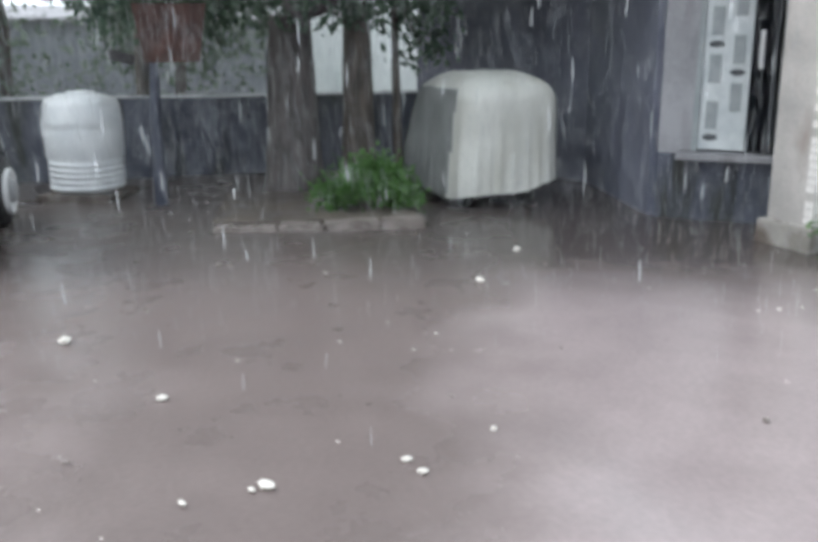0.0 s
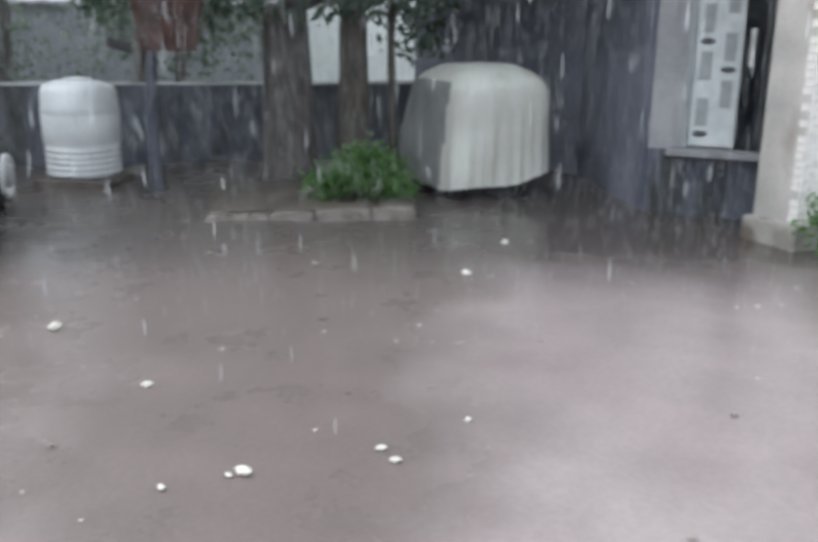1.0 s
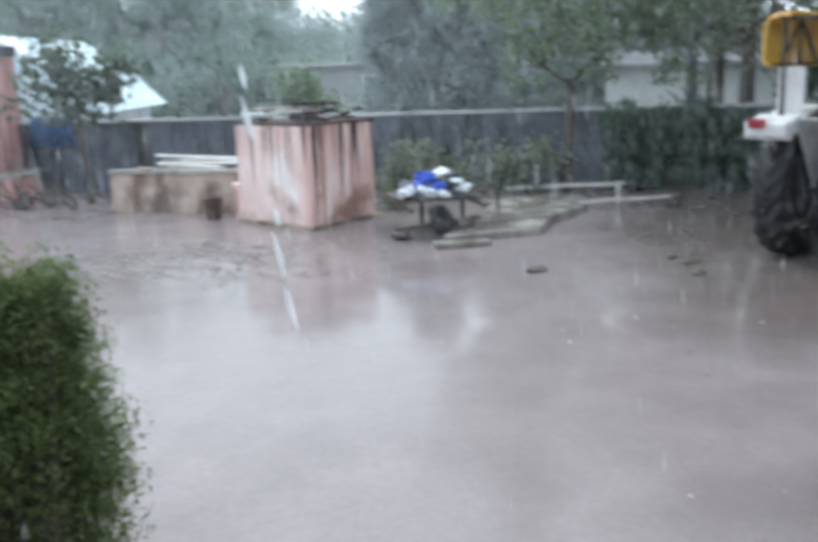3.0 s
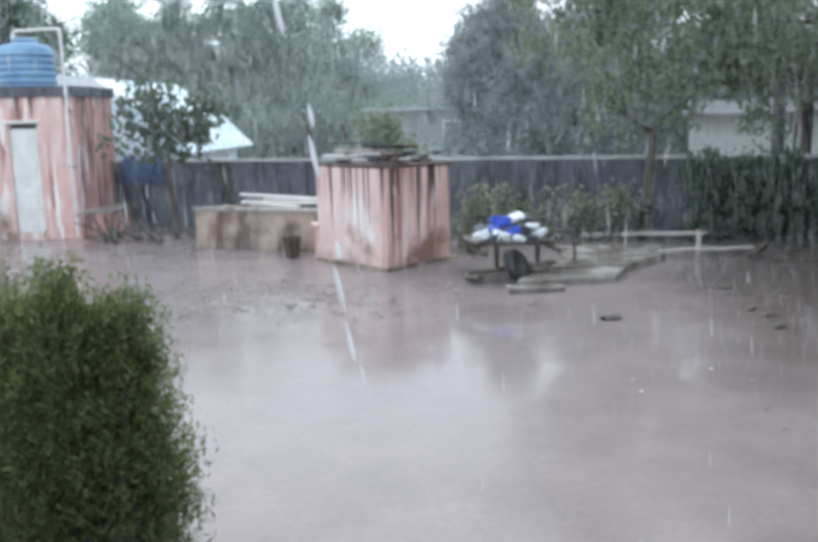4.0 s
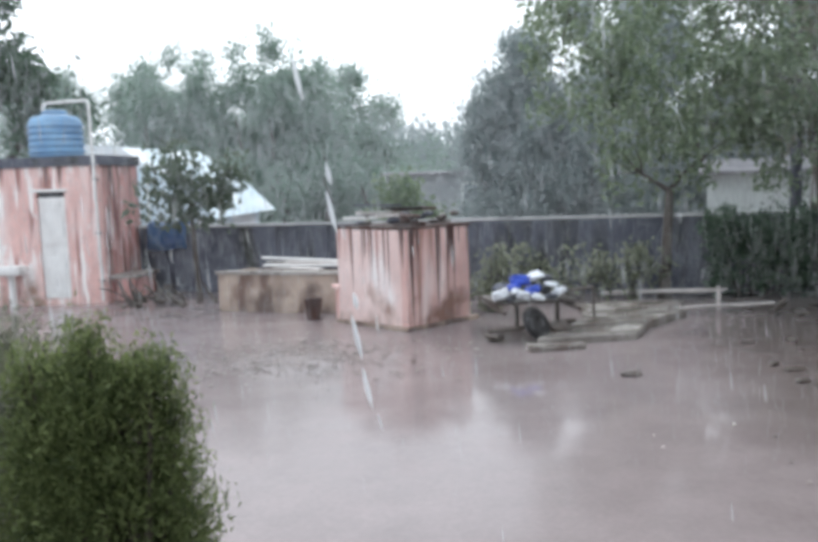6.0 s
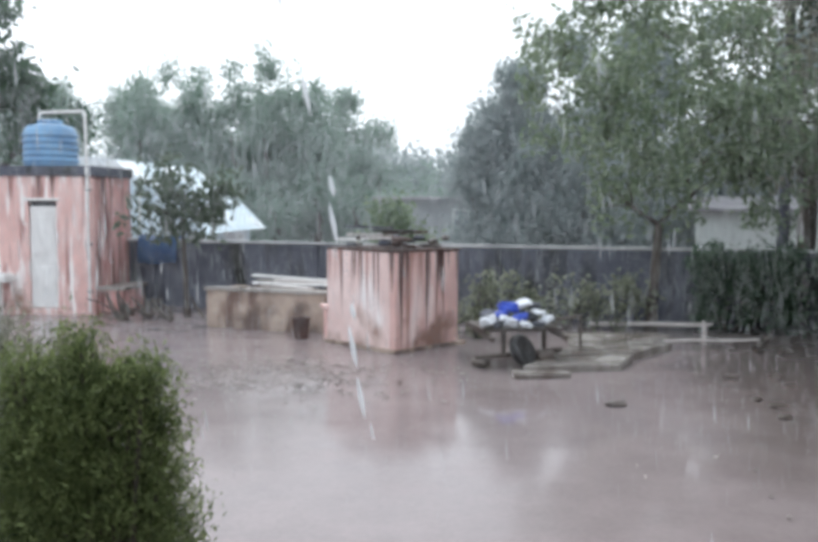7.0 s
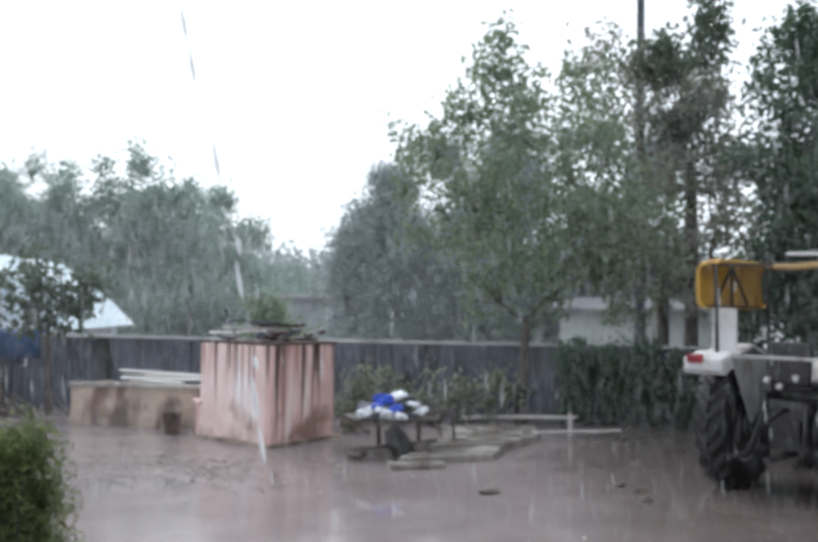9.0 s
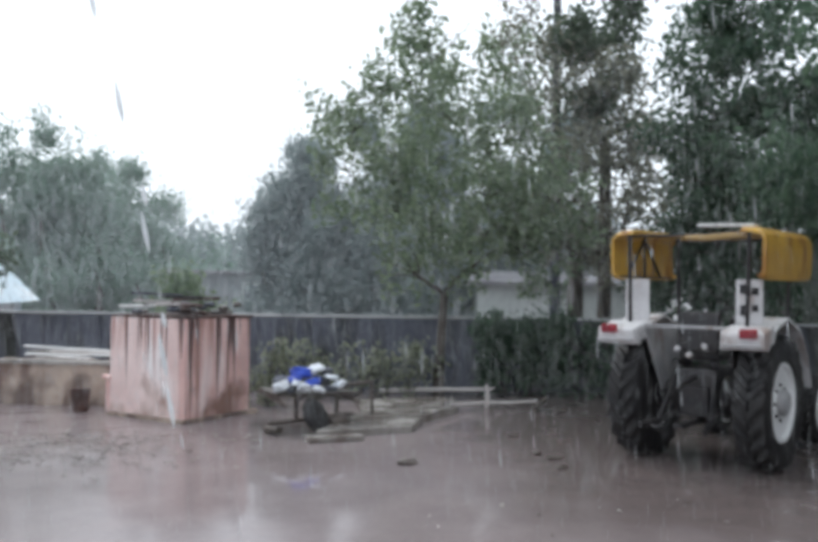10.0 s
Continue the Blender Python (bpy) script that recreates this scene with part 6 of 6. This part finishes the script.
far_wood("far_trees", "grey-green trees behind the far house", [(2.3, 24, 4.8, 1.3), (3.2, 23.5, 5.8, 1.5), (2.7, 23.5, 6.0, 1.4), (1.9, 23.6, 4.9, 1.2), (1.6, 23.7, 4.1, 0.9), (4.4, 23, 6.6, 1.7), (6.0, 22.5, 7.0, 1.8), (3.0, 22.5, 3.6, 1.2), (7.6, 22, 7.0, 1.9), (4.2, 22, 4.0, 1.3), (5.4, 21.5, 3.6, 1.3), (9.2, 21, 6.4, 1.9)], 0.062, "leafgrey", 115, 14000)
far_wood("far_trees", "trees beyond the east wall in rain", [(13, 15.5, 6.5, 2.2), (16, 13.5, 7, 2.5), (19, 11.5, 7, 2.5), (22, 7, 7, 2.6), (11.5, 18, 6.5, 2.0), (-22, 22, 7, 2.6), (-16, 24, 6.5, 2.4)], 0.11, "leafshade", 117, 4000)


# ---- small things on the ground ----
def pebbles():
    for x, y, s, lab in ((3.0, 2.38, 0.04, "white torn paper scrap"), (2.945, 2.42, 0.018, "white torn paper scrap"), (3.6, 3.48, 0.032, "white pebble"), (3.42, 1.8, 0.026, "white pebble"), (3.5, 1.92, 0.026, "white pebble"), (4.1, 4.73, 0.05, "pale leaf"), (7.97, 2.86, 0.045, "white pebble"), (6.73, 2.77, 0.042, "white pebble"), (2.72, 2.62, 0.02, "grey pebble"), (4.0, 1.66, 0.022, "grey pebble")):
        bm = bmesh.new()
        blob(bm, (0, 0, 0), (s, s * 0.7, s * 0.55), 2, 0.15, 5)
        ob = part("pebble", bm, "chalk")
        ob.matrix_world = pose(x, y, s * 0.3, 0, 0, x * 90)
        tagged(ob, lab + " on the wet mud", "pebble", "litter on the mud")
    t = thing("gravel", "scattered gravel and clods on the wet mud", "gravel", kind="stuff")
    rng = random.Random(77)
    for mname, n, lo, hi in (("chalk", 46, 0.005, 0.013), ("clod", 75, 0.008, 0.024), ("clod", 620, 0.008, 0.030)):
        bm = bmesh.new()
        for k in range(n):
            if n == 620:
                x, y = rng.gauss(-1.5, 0.85), rng.gauss(9.5, 0.5)
            elif mname == "clod" and k < 60:
                x, y = rng.gauss(7.6, 1.0), rng.gauss(4.6, 0.8)
            else:
                x, y = rng.uniform(1.5, 8.5), rng.uniform(-1, 6.5)
            s = rng.uniform(lo, hi)
            got = bmesh.ops.create_icosphere(bm, subdivisions=1, radius=1)
            for v in got["verts"]:
                v.co *= rng.uniform(0.75, 1.2)
            bmesh.ops.scale(bm, vec=(s * 1.4, s, s * (0.22 if n == 620 else 0.4)), verts=got["verts"])
            bmesh.ops.transform(bm, matrix=pose(x, y, s * 0.2 + 0.004, 0, 0, rng.uniform(0, 180)), verts=got["verts"])
        part("stones", bm, mname, t)


pebbles()


def falling_water():
    """Water dripping off the eaves over the camera, and scattered raindrops."""
    rng = random.Random(9)
    t = thing("roof_drip", "broken thread of water falling from the eaves", "water", kind="stuff")
    bm = bmesh.new()
    z = 3.2
    while z > 1.2:
        l = rng.uniform(0.03, 0.11)
        x = -0.17 + 0.015 * math.sin(z * 4) - 0.2 * (z - 1.9)
        g = 1.25 if z > 1.45 else 0.45
        lathe(bm, [(0.0008, 0), (0.0042 * g, l * 0.25), (0.005 * g, l * 0.5), (0.0028 * g, l * 0.85), (0.0007, l)], 6, pose(x + rng.uniform(-0.003, 0.003), 1.95, z - l, rng.uniform(-2, 2), -11, 0))
        z -= l + rng.choice([0.01, 0.02, 0.05, 0.14]) * (1 if z > 1.45 else 3)
    part("drops", bm, "drip", t)
    t = thing("rain", "sparse falling raindrops over the yard", "rain", kind="stuff")
    bm = bmesh.new()
    for k in range(300):
        a, d = radians(rng.uniform(-32, 100)), rng.uniform(2.6, 12.0)
        l = rng.uniform(0.014, 0.034) * d
        r = rng.uniform(0.0005, 0.0009) * d
        lathe(bm, [(0.0005, 0), (r, l * 0.3), (r, l * 0.6), (0.0005, l)], 5, pose(d * math.sin(a), d * math.cos(a), rng.uniform(0.2, 3.4), rng.uniform(-4, 4), -3 + rng.uniform(-3, 3), 0))
    part("drops", bm, "rain", t)
    # the shower over the fields: long thin falls of water between the wall and the far trees
    t = thing("rain_shower", "veil of falling rain over the yard and fields", "rain", kind="stuff")
    rg = np.random.default_rng(19)
    n, m = 100000, 90000
    near = np.arange(n + m) >= n
    az = np.radians(np.where(near, rg.uniform(-34, 112, n + m), rg.uniform(-34, 70, n + m)))
    d = np.where(near, 5 + 9 * np.sqrt(rg.random(n + m)), rg.uniform(16.8, 30, n + m))
    z = np.where(near, rg.uniform(-0.1, 4.5, n + m), np.where(rg.random(n + m) < 0.5, rg.uniform(-0.3, 4.0, n + m), rg.uniform(0, 8.5, n + m)))
    p = np.stack([d * np.sin(az), d * np.cos(az), z], 1)
    l = np.where(near, rg.uniform(0.07, 0.16, n + m), rg.uniform(0.12, 0.26, n + m))
    r = np.where(near, rg.uniform(0.0004, 0.0008, n + m), rg.uniform(0.0012, 0.0022, n + m))
    n += m
    ang = rg.uniform(0, 6.28, n)
    v = np.empty((n, 6, 3))
    for k in range(3):
        off = np.stack([np.cos(ang + k * 2.094) * r, np.sin(ang + k * 2.094) * r, np.zeros(n)], 1)
        v[:, k] = p + off
        v[:, k + 3] = p + off + np.stack([-0.06 * l, np.zeros(n), l], 1)
    quads = np.array([[0, 1, 4, 3], [1, 2, 5, 4], [2, 0, 3, 5]])
    f = (np.arange(n)[:, None, None] * 6 + quads[None]).reshape(-1, 4)
    me = bpy.data.meshes.new("falls")
    me.from_pydata(v.reshape(-1, 3).tolist(), [], f.tolist())
    me.materials.append(M["rain"])
    new("falls", me).parent = t


falling_water()
